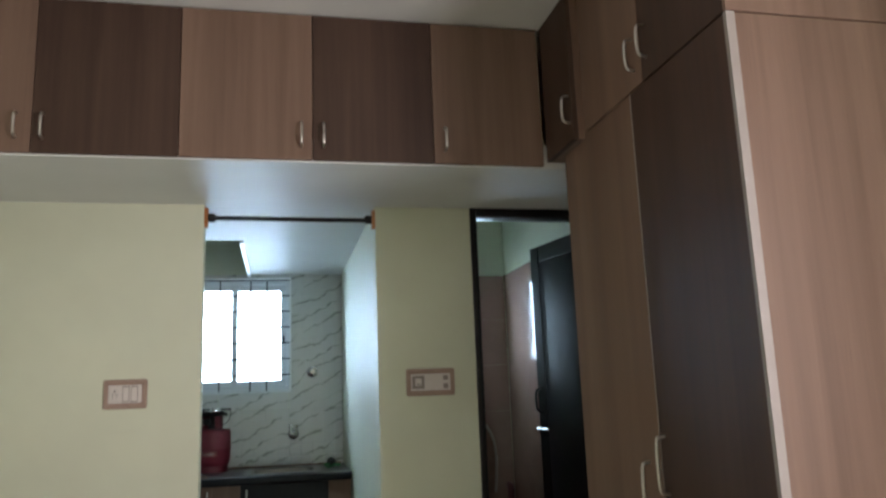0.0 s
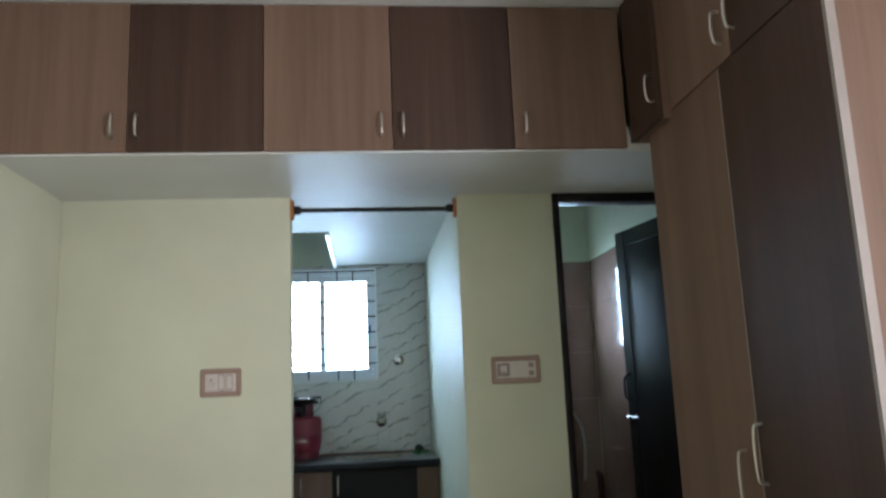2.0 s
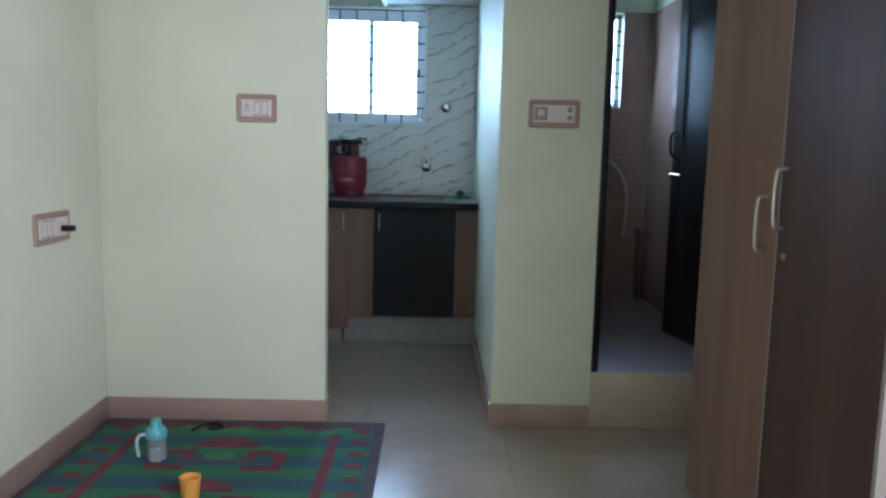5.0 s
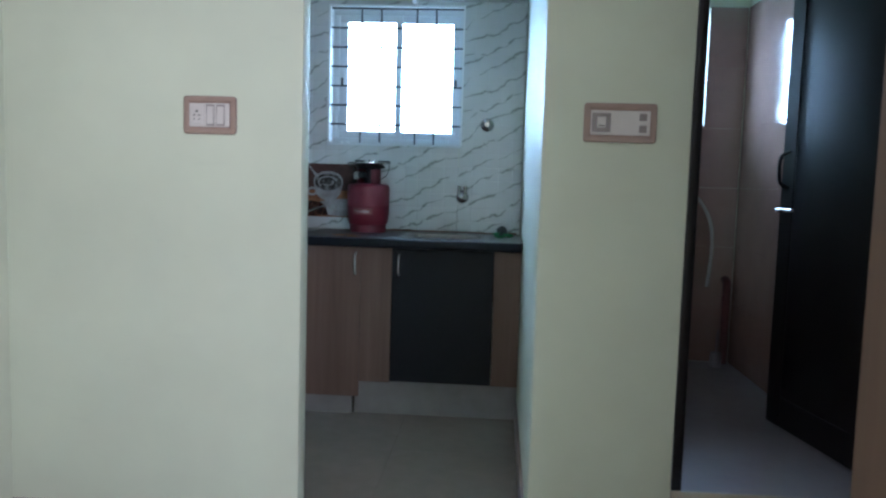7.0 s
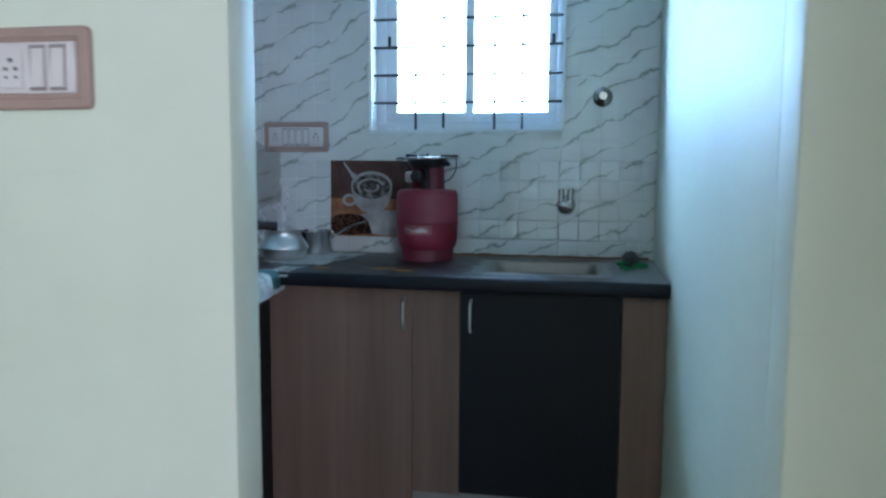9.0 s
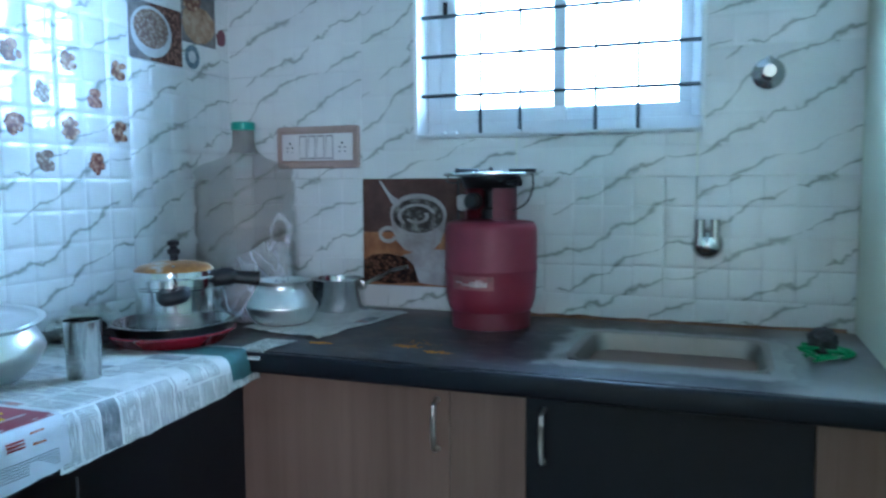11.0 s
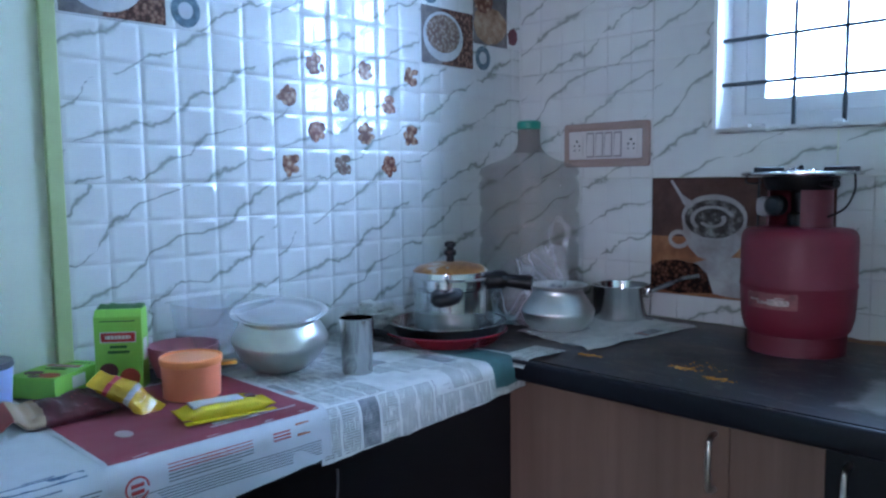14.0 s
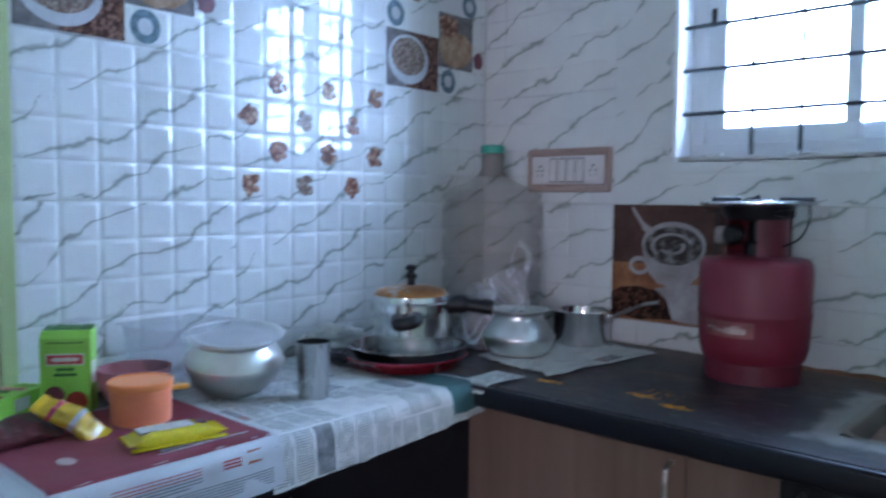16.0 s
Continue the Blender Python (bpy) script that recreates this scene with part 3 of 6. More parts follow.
lock = lathe(bm_new(), [(0.010, 0.0), (0.010, 0.003), (0.007, 0.005), (0.003, 0.005)], 14)
part("lock", lock, plain("brass", (0.45, 0.32, 0.14), 0.36, 1.0), d1, "small brass lock", m=pose(-0.018, 0.475, 0.952, 0, -90, 0))
upper = part("upper_side_panel", box(bm_new(), -0.018, 0.60, 0.0, 0.012, WT, CEIL - 0.002, 0.001, 1), LIGHT_WOOD, wardrobe, "warm brown laminate end panel")

# bathroom door, open inwards
door_1 = thing("door_1", pose(1.862, FRONT + 0.075, STEP + 0.012, 0, 0, 100.3), "black-brown panelled bathroom door standing open inwards", "door")
DW, DH = 0.70, SLAB - 0.045 - STEP - 0.012
part("leaf", box(bm_new(), 0, DW, -0.016, 0.016, 0, DH, 0.002), BLACK_DOOR, door_1)
for a in ((0.0, 0.09, 0.0, DH), (DW - 0.09, DW, 0.0, DH), (0.09, DW - 0.09, 0.0, 0.12), (0.09, DW - 0.09, DH - 0.09, DH)):
    part("rail", box(bm_new(), a[0] + 0.002, a[1] - 0.002, 0.016, 0.021, a[2] + 0.001, a[3] - 0.001, 0.002, 1), BLACK_DOOR, door_1)
part("handle", tube(bm_new(), arc([(DW - 0.05, 0.020, 0.93), (DW - 0.05, 0.055, 0.95), (DW - 0.05, 0.062, 1.0), (DW - 0.05, 0.055, 1.05), (DW - 0.05, 0.020, 1.07)], 5), 0.007, 8), BLACK, door_1, "dark pull handle")
bolt = part("bolt", tube(bm_new(), [(DW - 0.10, 0.027, 0.845), (DW + 0.012, 0.027, 0.845)], 0.006, 8), NICKEL, door_1, "steel slide bolt")
part("bolt_knob", tube(bm_new(), [(DW - 0.04, 0.027, 0.845), (DW - 0.04, 0.052, 0.838)], 0.005, 8), CHROME, bolt)

# hose and pipe in the bathroom
HOSE = plain("pale grey hose", (0.42, 0.38, 0.33), 0.5)
hose = part("shower_hose", tube(bm_new(), arc([(1.52, 5.40, 1.17), (1.64, 5.39, 1.15), (1.725, 5.385, 1.03), (1.75, 5.385, 0.90), (1.745, 5.385, 0.76), (1.735, 5.385, 0.66)], 8), 0.009, 8), HOSE)
tagged(hose, "pale grey flexible hose hanging on the bathroom wall", "hose")
MAROON = plain("maroon plastic", (0.13, 0.035, 0.035), 0.35)
pp = part("waste_pipe", tube(bm_new(), arc([(1.838, 5.375, STEP), (1.838, 5.375, 0.60), (1.838, 5.375, 0.68), (1.838, 5.412, 0.70)], 6), 0.022, 12), MAROON)
tagged(pp, "maroon waste pipe rising in the bathroom corner", "pipe")
bib = thing("bib_tap", pose(1.60, 5.412, 0.62), "small dull steel bib tap on the bathroom wall", "tap")
part("flange", lathe(bm_new(), [(0.024, 0.0), (0.024, 0.004), (0.012, 0.008), (0.012, 0.05)], 18), CHROME, bib, m=pose(0, 0, 0, 90))
part("spout", tube(bm_new(), arc([(0, -0.045, 0.0), (0, -0.075, 0.0), (0, -0.088, -0.012), (0, -0.09, -0.04)], 5), 0.009, 10), CHROME, bib)
part("lever", tube(bm_new(), [(0, -0.045, 0.008), (0, -0.045, 0.022), (0.03, -0.05, 0.026)], 0.006, 8), CHROME, bib)
brush = thing("toilet_brush", pose(1.78, 5.30, STEP), "dull grey plastic toilet brush standing in the bathroom corner", "brush holder")
part("holder", lathe(bm_new(), [(0.026, 0.0), (0.030, 0.004), (0.028, 0.06), (0.024, 0.075), (0.020, 0.075), (0.022, 0.01)], 20), SWITCH_GREY, brush)
part("brush_stem", tube(bm_new(), [(0, 0, 0.05), (0.006, 0, 0.19)], 0.005, 8), SWITCH_GREY, brush)

# curtain rod in the kitchen opening
rod = thing("curtain_rod", pose(OPEN0, FRONT + 0.022, 2.098), "black metal curtain rod between two orange wooden brackets", "curtain rod")
ORANGE_WOOD = plain("orange varnished wood", (0.42, 0.17, 0.06), 0.35, vary=0.2, scale=60)
WID = OPEN1 - OPEN0
part("rod", tube(bm_new(), [(0.012, 0, 0), (WID - 0.012, 0, -0.004)], 0.0095, 12), BLACK, rod)
for sx, off in ((0.0, 0), (WID, 1)):
    b = prism(bm_new(), rounded(0.05, 0.085, 0.014), 0.014)
    br = part("bracket", b, ORANGE_WOOD, rod, "orange varnished wooden bracket", m=pose(sx, 0, 0, 90, 0, 90 if not off else -90))
    part("socket", lathe(bm_new(), [(0.017, 0.014), (0.019, 0.02), (0.019, 0.038), (0.013, 0.046)], 16), BLACK, br)

# switch plates
def switch_plate(m, w, h, inner, label, group="wall switch plates"):
    """A framed plate, facing local -y; inner lists (kind, x, width)."""
    t = thing("switch_plate", m, label, "switch", group)
    flat = pose(0, 0, 0, 90, 0, 0)
    bm = bm_new()
    rings(bm, [[flat @ Vector((x, y, z)) for x, y in rounded(w - 2 * s, h - 2 * s, max(0.004, 0.010 - s))] for s, z in ((0.0, 0.0), (0.0, 0.007), (0.003, 0.010), (0.014, 0.010), (0.016, 0.008))], True, True)
    part("cover_frame", bm, PLATE, t)
    part("inner_plate", box(bm_new(), -w / 2 + 0.020, w / 2 - 0.020, -0.0125, -0.0075, -h / 2 + 0.022, h / 2 - 0.022, 0.0015, 1), SWITCH, t)
    for kind, x, wd in inner:
        hh = h / 2 - 0.030
        if kind == "switch":
            rocker = rings(bm_new(), [[(x - wd / 2, -0.012, -hh), (x + wd / 2, -0.012, -hh), (x + wd / 2, -0.012, hh), (x - wd / 2, -0.012, hh)], [(x - wd / 2 + 0.001, -0.0175, -hh + 0.001), (x + wd / 2 - 0.001, -0.0175, -hh + 0.001), (x + wd / 2 - 0.001, -0.0135, hh - 0.001), (x - wd / 2 + 0.001, -0.0135, hh - 0.001)]])
            part("rocker", rocker, SWITCH, t)
            # shade of the gap round the rocker, put in as a grey plate
            part("rocker_gap_shade", box(bm_new(), x - wd / 2 - 0.002, x + wd / 2 + 0.002, -0.0135, -0.0126, -hh - 0.004, hh + 0.004), SWITCH_GREY, t)
        elif kind == "socket":
            sk = part("socket", box(bm_new(), x - wd / 2, x + wd / 2, -0.0155, -0.0122, -hh, hh, 0.001, 1), SWITCH, t)
            for px, pz, pr in ((0, 0.011, 0.0035), (-0.008, -0.001, 0.0028), (0.008, -0.001, 0.0028), (-0.008, -0.013, 0.0022), (0.008, -0.013, 0.0022)):
                part("socket_hole", lathe(bm_new(), [(pr, 0), (pr, 0.0008)], 10), BLACK, sk, m=pose(x + px, -0.0155, pz, 90))
        elif kind == "dimmer":
            part("regulator", box(bm_new(), x - wd / 2, x + wd / 2, -0.0150, -0.0122, -hh, hh, 0.001, 1), SWITCH_GREY, t)
            part("regulator_knob", box(bm_new(), x - wd / 4, x + wd / 4, -0.023, -0.0151, -hh * 0.55, hh * 0.6, 0.002, 1), SWITCH, t)
            part("slot", box(bm_new(), x - 0.008, x + 0.008, -0.0236, -0.0231, -hh * 0.4, -hh * 0.3), BLACK, t)
        elif kind == "stack":
            part("indicator", box(bm_new(), x - wd / 2, x + wd / 2, -0.0150, -0.0122, hh * 0.25, hh, 0.001, 1), SWITCH_GREY, t)
            part("indicator", box(bm_new(), x - wd / 2, x + wd / 2, -0.0150, -0.0122, -hh, -hh * 0.25, 0.001, 1), SWITCH_GREY, t)
    return t


switch_plate(pose(-0.285, FRONT, 1.362), 0.166, 0.116, (("socket", -0.038, 0.036), ("switch", 0.004, 0.022), ("switch", 0.036, 0.022)), "pinkish brown framed switch plate with a socket and two switches")
switch_plate(pose(0.965, FRONT, 1.368), 0.214, 0.116, (("dimmer", -0.056, 0.054), ("stack", 0.066, 0.022)), "pinkish brown framed plate with a fan regulator and blank panel")
plug_plate = switch_plate(pose(LEFT, 3.172, 0.886, 0, 0, 90), 0.258, 0.116, (("socket", 0.055, 0.04), ("switch", -0.005, 0.022), ("switch", -0.04, 0.022), ("switch", -0.075, 0.022)), "pinkish brown framed switch plate with a black plug in its socket")
adapter = part("charger_plug", box(bm_new(), 0.014, 0.062, 3.215, 3.242, 0.868, 0.890, 0.005), BLACK, None, m=pose(LEFT, 0, 0))
tagged(adapter, "black charger plug in the wall socket", "plug")

# rug with woven figures
def rug_weave(name):
    """Woven field that shades from teal to green and back in cross bands."""
    n = Nodes(name)
    v = n.mapped()
    sep = n.tree.nodes.new("ShaderNodeSeparateXYZ")
    n.link(v, sep.inputs[0])
    wave = n.math("SINE", n.math("MULTIPLY", n.math("ADD", sep.outputs[1], n.math("MULTIPLY", n.noise(v, 6, 2), 0.03)), 31.4))
    c = n.ramp(n.grey(wave, -1.0, 1.0), [(0.2, (0.020, 0.085, 0.125)), (0.5, (0.022, 0.12, 0.11)), (0.8, (0.028, 0.16, 0.075))])
    yarn = n.noise(n.mapped((60, 420, 60)), 1.0, 3)
    c = n.mix(n.grey(yarn, 0.35, 0.65, 0.0, 0.55), c, (0.012, 0.035, 0.035))
    n.bump(n.noise(v, 500, 3), 0.6)
    return n.set(Base_Color=c, Roughness=0.95)


RUG = rug_weave("teal and green rug weave")
RUG_GREEN = plain("green rug weave", (0.030, 0.15, 0.070), 0.95, vary=0.4, scale=90, bump=0.6, bump_scale=500)
RUG_RED = plain("maroon rug weave", (0.125, 0.030, 0.045), 0.95, vary=0.4, scale=90, bump=0.6, bump_scale=500)
RUG_EDGE = plain("charcoal rug border", (0.06, 0.052, 0.065), 0.95, vary=0.3, scale=90, bump=0.6, bump_scale=500)
RX0, RX1, RY0, RY1 = LEFT + 0.014, 0.274, 1.80, 3.575
rug = thing("rug", pose(0, 0, 0), "green, teal and maroon patterned woven rug with a charcoal border", "rug")
part("field", box(bm_new(), RX0 + 0.03, RX1 - 0.045, RY0 + 0.05, RY1 - 0.05, 0.0, 0.006, 0.002, 1), RUG, rug)
for a in ((RX0, RX1, RY1 - 0.05, RY1), (RX0, RX1, RY0, RY0 + 0.05), (RX1 - 0.045, RX1, RY0 + 0.05, RY1 - 0.05), (RX0, RX0 + 0.03, RY0 + 0.05, RY1 - 0.05)):
    part("border", box(bm_new(), a[0], a[1], a[2], a[3], 0.0, 0.0065, 0.002, 1), RUG_EDGE, rug, "charcoal woven border")


def motif(rects, cx, cy, colour, z):
    for xa, xb, ya, yb3 in rects:
        part("motif", box(bm_new(), cx + xa, cx + xb, cy + ya, cy + yb3, 0.0055, z), colour, rug)


# rows of paired hooks round a stepped middle figure
HOOK = ((-0.20, -0.055, -0.145, -0.095), (-0.20, -0.155, -0.095, 0.035), (-0.155, -0.045, 0.0, 0.05), (-0.085, -0.045, -0.05, 0.0))
MIDDLE = ((-0.13, 0.13, 0.055, 0.10), (-0.095, 0.095, 0.10, 0.135), (-0.055, 0.055, 0.135, 0.16), (-0.11, 0.11, -0.075, -0.055))
HEART = ((-0.055, 0.055, -0.045, 0.02), (-0.035, 0.035, 0.02, 0.04))
for j in range(4):
    yy = 3.19 - 0.40 * j
    motif(HOOK, -0.40, yy, RUG_RED, 0.0068)
    motif([(-b, -a, c, d) for a, b, c, d in HOOK], -0.29, yy, RUG_RED, 0.0068)
    motif(MIDDLE, -0.345, yy + 0.02, RUG_RED, 0.0070)
    motif(HEART, -0.345, yy, RUG_GREEN, 0.0072)
motif(((0.055, 0.095, RY0 + 0.06, 3.42), (-0.76, -0.72, RY0 + 0.06, 3.40)), 0, 0, RUG_RED, 0.0074)
for k in range(14):     # ladder of short bars beside the border
    for cx in (0.150, -0.855):
        motif(((0.0, 0.065, 0, 0.042),), cx, RY0 + 0.10 + 0.118 * k, RUG_RED, 0.0076)
motif(((RX0 + 0.04, RX1 - 0.055, 3.475, 3.52),), 0, 0, RUG_RED, 0.0066)
for k in range(5):     # stepped green hills along the far border
    xa = RX0 + 0.09 + 0.210 * k
    prism(bm := bm_new(), [(xa, 3.425), (xa + 0.205, 3.425), (xa + 0.18, 3.45), (xa + 0.16, 3.475), (xa + 0.125, 3.50), (xa + 0.08, 3.50), (xa + 0.045, 3.475), (xa + 0.025, 3.45)], 0.0016, pose(0, 0, 0.0058))
    part("motif", bm, RUG_GREEN, rug)

# small things on the rug
sip = thing("sipper_bottle", pose(-0.572, 3.135, 0.007, 0, 0, 200), "clear child's sipper bottle with a turquoise lid, on the rug", "bottle")
TURQ = plain("turquoise plastic", (0.10, 0.38, 0.42), 0.35)
CLOUDY = plain("cloudy clear plastic", (0.42, 0.48, 0.52), 0.20, vary=0.1, Transmission_Weight=0.55)
part("bottle_body", lathe(bm_new(), [(0.030, 0.0), (0.036, 0.006), (0.037, 0.05), (0.034, 0.058), (0.037, 0.066), (0.036, 0.098)], 28), CLOUDY, sip)
part("lid", lathe(bm_new(), [(0.039, 0.092), (0.040, 0.112), (0.032, 0.128), (0.021, 0.134), (0.020, 0.158), (0.014, 0.163)], 28), TURQ, sip, "turquoise screw lid")
part("grip", tube(bm_new(), arc([(0.036, 0, 0.105), (0.062, 0, 0.10), (0.070, 0, 0.07), (0.064, 0, 0.02)], 6), 0.006, 8), plain("pale blue grip", (0.40, 0.52, 0.60), 0.4), sip)
cup = thing("plastic_cup", pose(-0.338, 2.80, 0.007), "small orange plastic cup standing on the rug", "cup")
part("cup_body", lathe(bm_new(), [(0.024, 0.0), (0.027, 0.004), (0.036, 0.085), (0.034, 0.085), (0.025, 0.008)], 28), plain("orange plastic", (0.75, 0.36, 0.07), 0.4), cup)
cbl = part("charging_cable", tube(bm_new(), arc([(-0.53, 3.43, 0.013), (-0.49, 3.49, 0.020), (-0.43, 3.50, 0.016), (-0.42, 3.47, 0.013), (-0.47, 3.46, 0.013)], 6), 0.006, 8), BLACK)
tagged(cbl, "short coil of black cable lying on the rug", "cable")

# ---- kitchen fittings ----
EDGE_Y, FACE_Y = 4.902, 4.945       # worktop edge and cupboard face of the window run
EDGE_X, FACE_X = -0.495, -0.535     # the same for the run along the tiled side
SINK = (0.165, 0.535, 5.035, 5.335)

worktop = thing("worktop", pose(0, 0, TOP), "L-shaped black granite worktop, dusty and stained", "worktop")
sx0, sx1, sy0, sy1 = SINK
for a in ((EDGE_X, sx0, EDGE_Y, BACK - 0.001), (sx1, OPEN1 - 0.001, EDGE_Y, BACK - 0.001), (sx0, sx1, EDGE_Y, sy0), (sx0, sx1, sy1, BACK - 0.001)):
    part("slab", box(bm_new(), a[0], a[1], a[2], a[3], -0.034, 0.0), GRANITE, worktop, smooth=0)
part("slab", box(bm_new(), LEFT + 0.001, EDGE_X, 4.20, BACK - 0.001, -0.034, 0.0), GRANITE, worktop, smooth=0)
part("slab", box(bm_new(), NICHE + 0.001, EDGE_X, FRONT + THICK + 0.001, 4.20, -0.034, 0.0), GRANITE, worktop, smooth=0)
# rounded nosings
part("nosing", box(bm_new(), EDGE_X - 0.01, OPEN1 - 0.001, EDGE_Y - 0.020, EDGE_Y + 0.001, -0.044, -0.0004, 0.008, 3), GRANITE_EDGE, worktop)
part("nosing", tube(bm_new(), [(EDGE_X - 0.002, FRONT + THICK + 0.001, -0.0225), (EDGE_X - 0.002, EDGE_Y + 0.002, -0.0225)], 0.0218, 16), GRANITE_EDGE, worktop)

sink = thing("sink", pose((sx0 + sx1) / 2, (sy0 + sy1) / 2, TOP), "stained stainless steel sink set in the worktop", "sink")
SINK_STEEL = steel("stained sink steel", (0.29, 0.265, 0.235), 0.5, 30)
W2, D2 = sx1 - sx0, sy1 - sy0
bm = bm_new()
loops = []
for grow, z, r in ((0.010, 0.0025, 0.05), (0.0, 0.003, 0.045), (-0.006, 0.0, 0.045), (-0.012, -0.02, 0.045), (-0.020, -0.14, 0.05), (-0.05, -0.165, 0.05), (-0.12, -0.168, 0.03)):
    loops.append([(x, y, z) for x, y in rounded(W2 + 2 * grow, D2 + 2 * grow, r, 6)])
rings(bm, loops, False, True)
part("basin", bm, SINK_STEEL, sink)
part("drain", lathe(bm_new(), [(0.028, -0.1675), (0.026, -0.165), (0.012, -0.1655)], 20), CHROME, sink)



def base_unit(name, label, doors, m, depth=0.52, bottom=0.10, height=TOP - 0.036):
    """A floor cupboard in local x, facing -y; doors list (x0, x1, z0, material, handle x or None)."""
    t = thing(name, m, label, "cabinet", "kitchen floor cupboards")
    x0 = min(d[0] for d in doors)
    x1 = max(d[1] for d in doors)
    part("body", box(bm_new(), x0, x1, 0.020, depth, bottom, height), LIGHT_WOOD, t)
    for xa, xb, z0, material, hx in doors:
        nm = "door" if hx is not None else "filler_panel"
        d = part(nm, box(bm_new(), xa + 0.0006, xb - 0.0006, 0.0 if hx is not None else 0.001, 0.019, z0, height - 0.006, 0.0012, 1), material, t)
        if hx is not None:
            bow_handle(d, pose(hx, 0.0, 0.765), 0.10)
    return t


HI = TOP - 0.036
base_unit("kitchen_cupboard", "light wood-laminate kitchen floor cupboard with one door", ((FACE_X, -0.050, 0.097, LIGHT_WOOD, -0.075), (-0.050, 0.104, 0.175, LIGHT_WOOD, None)), pose(0, FACE_Y, 0), bottom=0.176)
base_unit("sink_cupboard", "sink cupboard with a black laminate door and a narrow wood panel", ((0.104, 0.604, 0.182, BLACK_LAM, 0.140), (0.604, OPEN1 - 0.002, 0.180, LIGHT_WOOD, None)), pose(0, FACE_Y, 0), bottom=0.60)
base_unit("kitchen_cupboard", "black laminate kitchen floor cupboard below newspaper", ((4.215, FACE_Y + 0.018, 0.10, BLACK_LAM, 4.26),), pose(FACE_X, 0, 0, 0, 0, 90), depth=0.40)
base_unit("kitchen_cupboard", "light wood-laminate kitchen floor cupboard below newspaper", ((FRONT + THICK + 0.002, 4.213, 0.10, LIGHT_WOOD, 4.17),), pose(FACE_X, 0, 0, 0, 0, 90), depth=0.40)
PLINTH = plain("grey marble plinth", (0.26, 0.245, 0.23), 0.36, vary=0.2, scale=12)
bm = bm_new()
box(bm, -0.08, OPEN1 - 0.002, 5.000, 5.02, 0.0, 0.176, 0.002, 1)
p1 = tagged(part("plinth", bm, PLINTH), "pale grey stone plinth under the cupboards", "plinth")
p2 = tagged(part("plinth", box(bm_new(), FACE_X + 0.03, -0.09, 4.975, 5.0, 0.0, 0.096, 0.002, 1), PLINTH), "pale grey stone plinth under the cupboards", "plinth")
p3 = tagged(part("plinth", box(bm_new(), FACE_X - 0.05, FACE_X - 0.03, FRONT + THICK + 0.002, 4.96, 0.0, 0.099, 0.002, 1), PLINTH), "pale grey stone plinth under the cupboards", "plinth")

# taps
tap1 = thing("stop_valve", pose(0.537, BACK, 1.492), "round chrome concealed stop valve with a small lever", "tap")
part("flange", lathe(bm_new(), [(0.036, 0.0), (0.036, 0.004), (0.028, 0.012), (0.018, 0.016), (0.016, 0.030), (0.020, 0.034), (0.020, 0.050), (0.014, 0.056)], 28), CHROME, tap1, m=pose(0, 0, 0, 90))
part("lever", tube(bm_new(), [(0, -0.045, 0), (0, -0.052, 0.034)], [0.007, 0.005], 8), CHROME, tap1)
tap2 = thing("wall_tap", pose(0.412, BACK, 1.092), "chrome wall tap body with two upright stubs, no spout", "tap")
part("flange", lathe(bm_new(), [(0.036, 0.0), (0.036, 0.004), (0.030, 0.014), (0.022, 0.020), (0.022, 0.040), (0.014, 0.046)], 28), CHROME, tap2, m=pose(0, 0, 0, 90))
for ox in (-0.017, 0.017):
    part("stub", tube(bm_new(), [(ox, -0.032, 0.0), (ox, -0.032, 0.062)], 0.011, 14), CHROME, tap2)

# kitchen switch board
switch_plate(pose(-0.653, BACK, 1.349), 0.268, 0.120, (("socket", -0.085, 0.038), ("switch", -0.043, 0.020), ("switch", -0.014, 0.020), ("switch", 0.014, 0.020), ("switch", 0.043, 0.020), ("socket", 0.085, 0.038)), "pinkish brown framed switch board with two sockets and four switches")

# ---- gas cylinder with stove ----
RED = plain("faded red cylinder paint", (0.17, 0.012, 0.026), 0.50, vary=0.22, scale=18, bump=0.1, bump_scale=80)
RED_DARK = plain("dark red collar paint", (0.11, 0.010, 0.018), 0.45, vary=0.3)
gas = thing("gas_cylinder", pose(-0.088, 5.352, TOP, 0, 0, -8), "small red gas cylinder with a burner on top, on the worktop", "gas cylinder")
part("foot_ring", lathe(bm_new(), [(0.094, 0.0), (0.097, 0.0), (0.097, 0.040), (0.093, 0.040), (0.093, 0.002)], 36, close_start=False, close_end=False), RED_DARK, gas)
part("tank", lathe(bm_new(), [(0.02, 0.022), (0.07, 0.026), (0.092, 0.034), (0.103, 0.048), (0.109, 0.07), (0.1115, 0.10), (0.1125, 0.135), (0.1140, 0.138), (0.1140, 0.143), (0.1125, 0.146), (0.1128, 0.228), (0.1115, 0.242), (0.1075, 0.251), (0.100, 0.256), (0.06, 0.260), (0.03, 0.262)], 48), RED, gas)
bm = bm_new()     # guard collar, cut open towards the front
loops = []
for i in range(25):
    a = radians(-62 + 275 * i / 24)
    c, s = math.cos(a), math.sin(a)
    loops.append([(0.064 * c, 0.064 * s, 0.255), (0.062 * c, 0.062 * s, 0.350), (0.058 * c, 0.058 * s, 0.350), (0.060 * c, 0.060 * s, 0.255)])
rings(bm, loops)
part("collar", bm, RED_DARK, gas)
part("valve", lathe(bm_new(), [(0.024, 0.260), (0.024, 0.285), (0.016, 0.290), (0.016, 0.330), (0.022, 0.335), (0.022, 0.352)], 18), BLACK, gas)
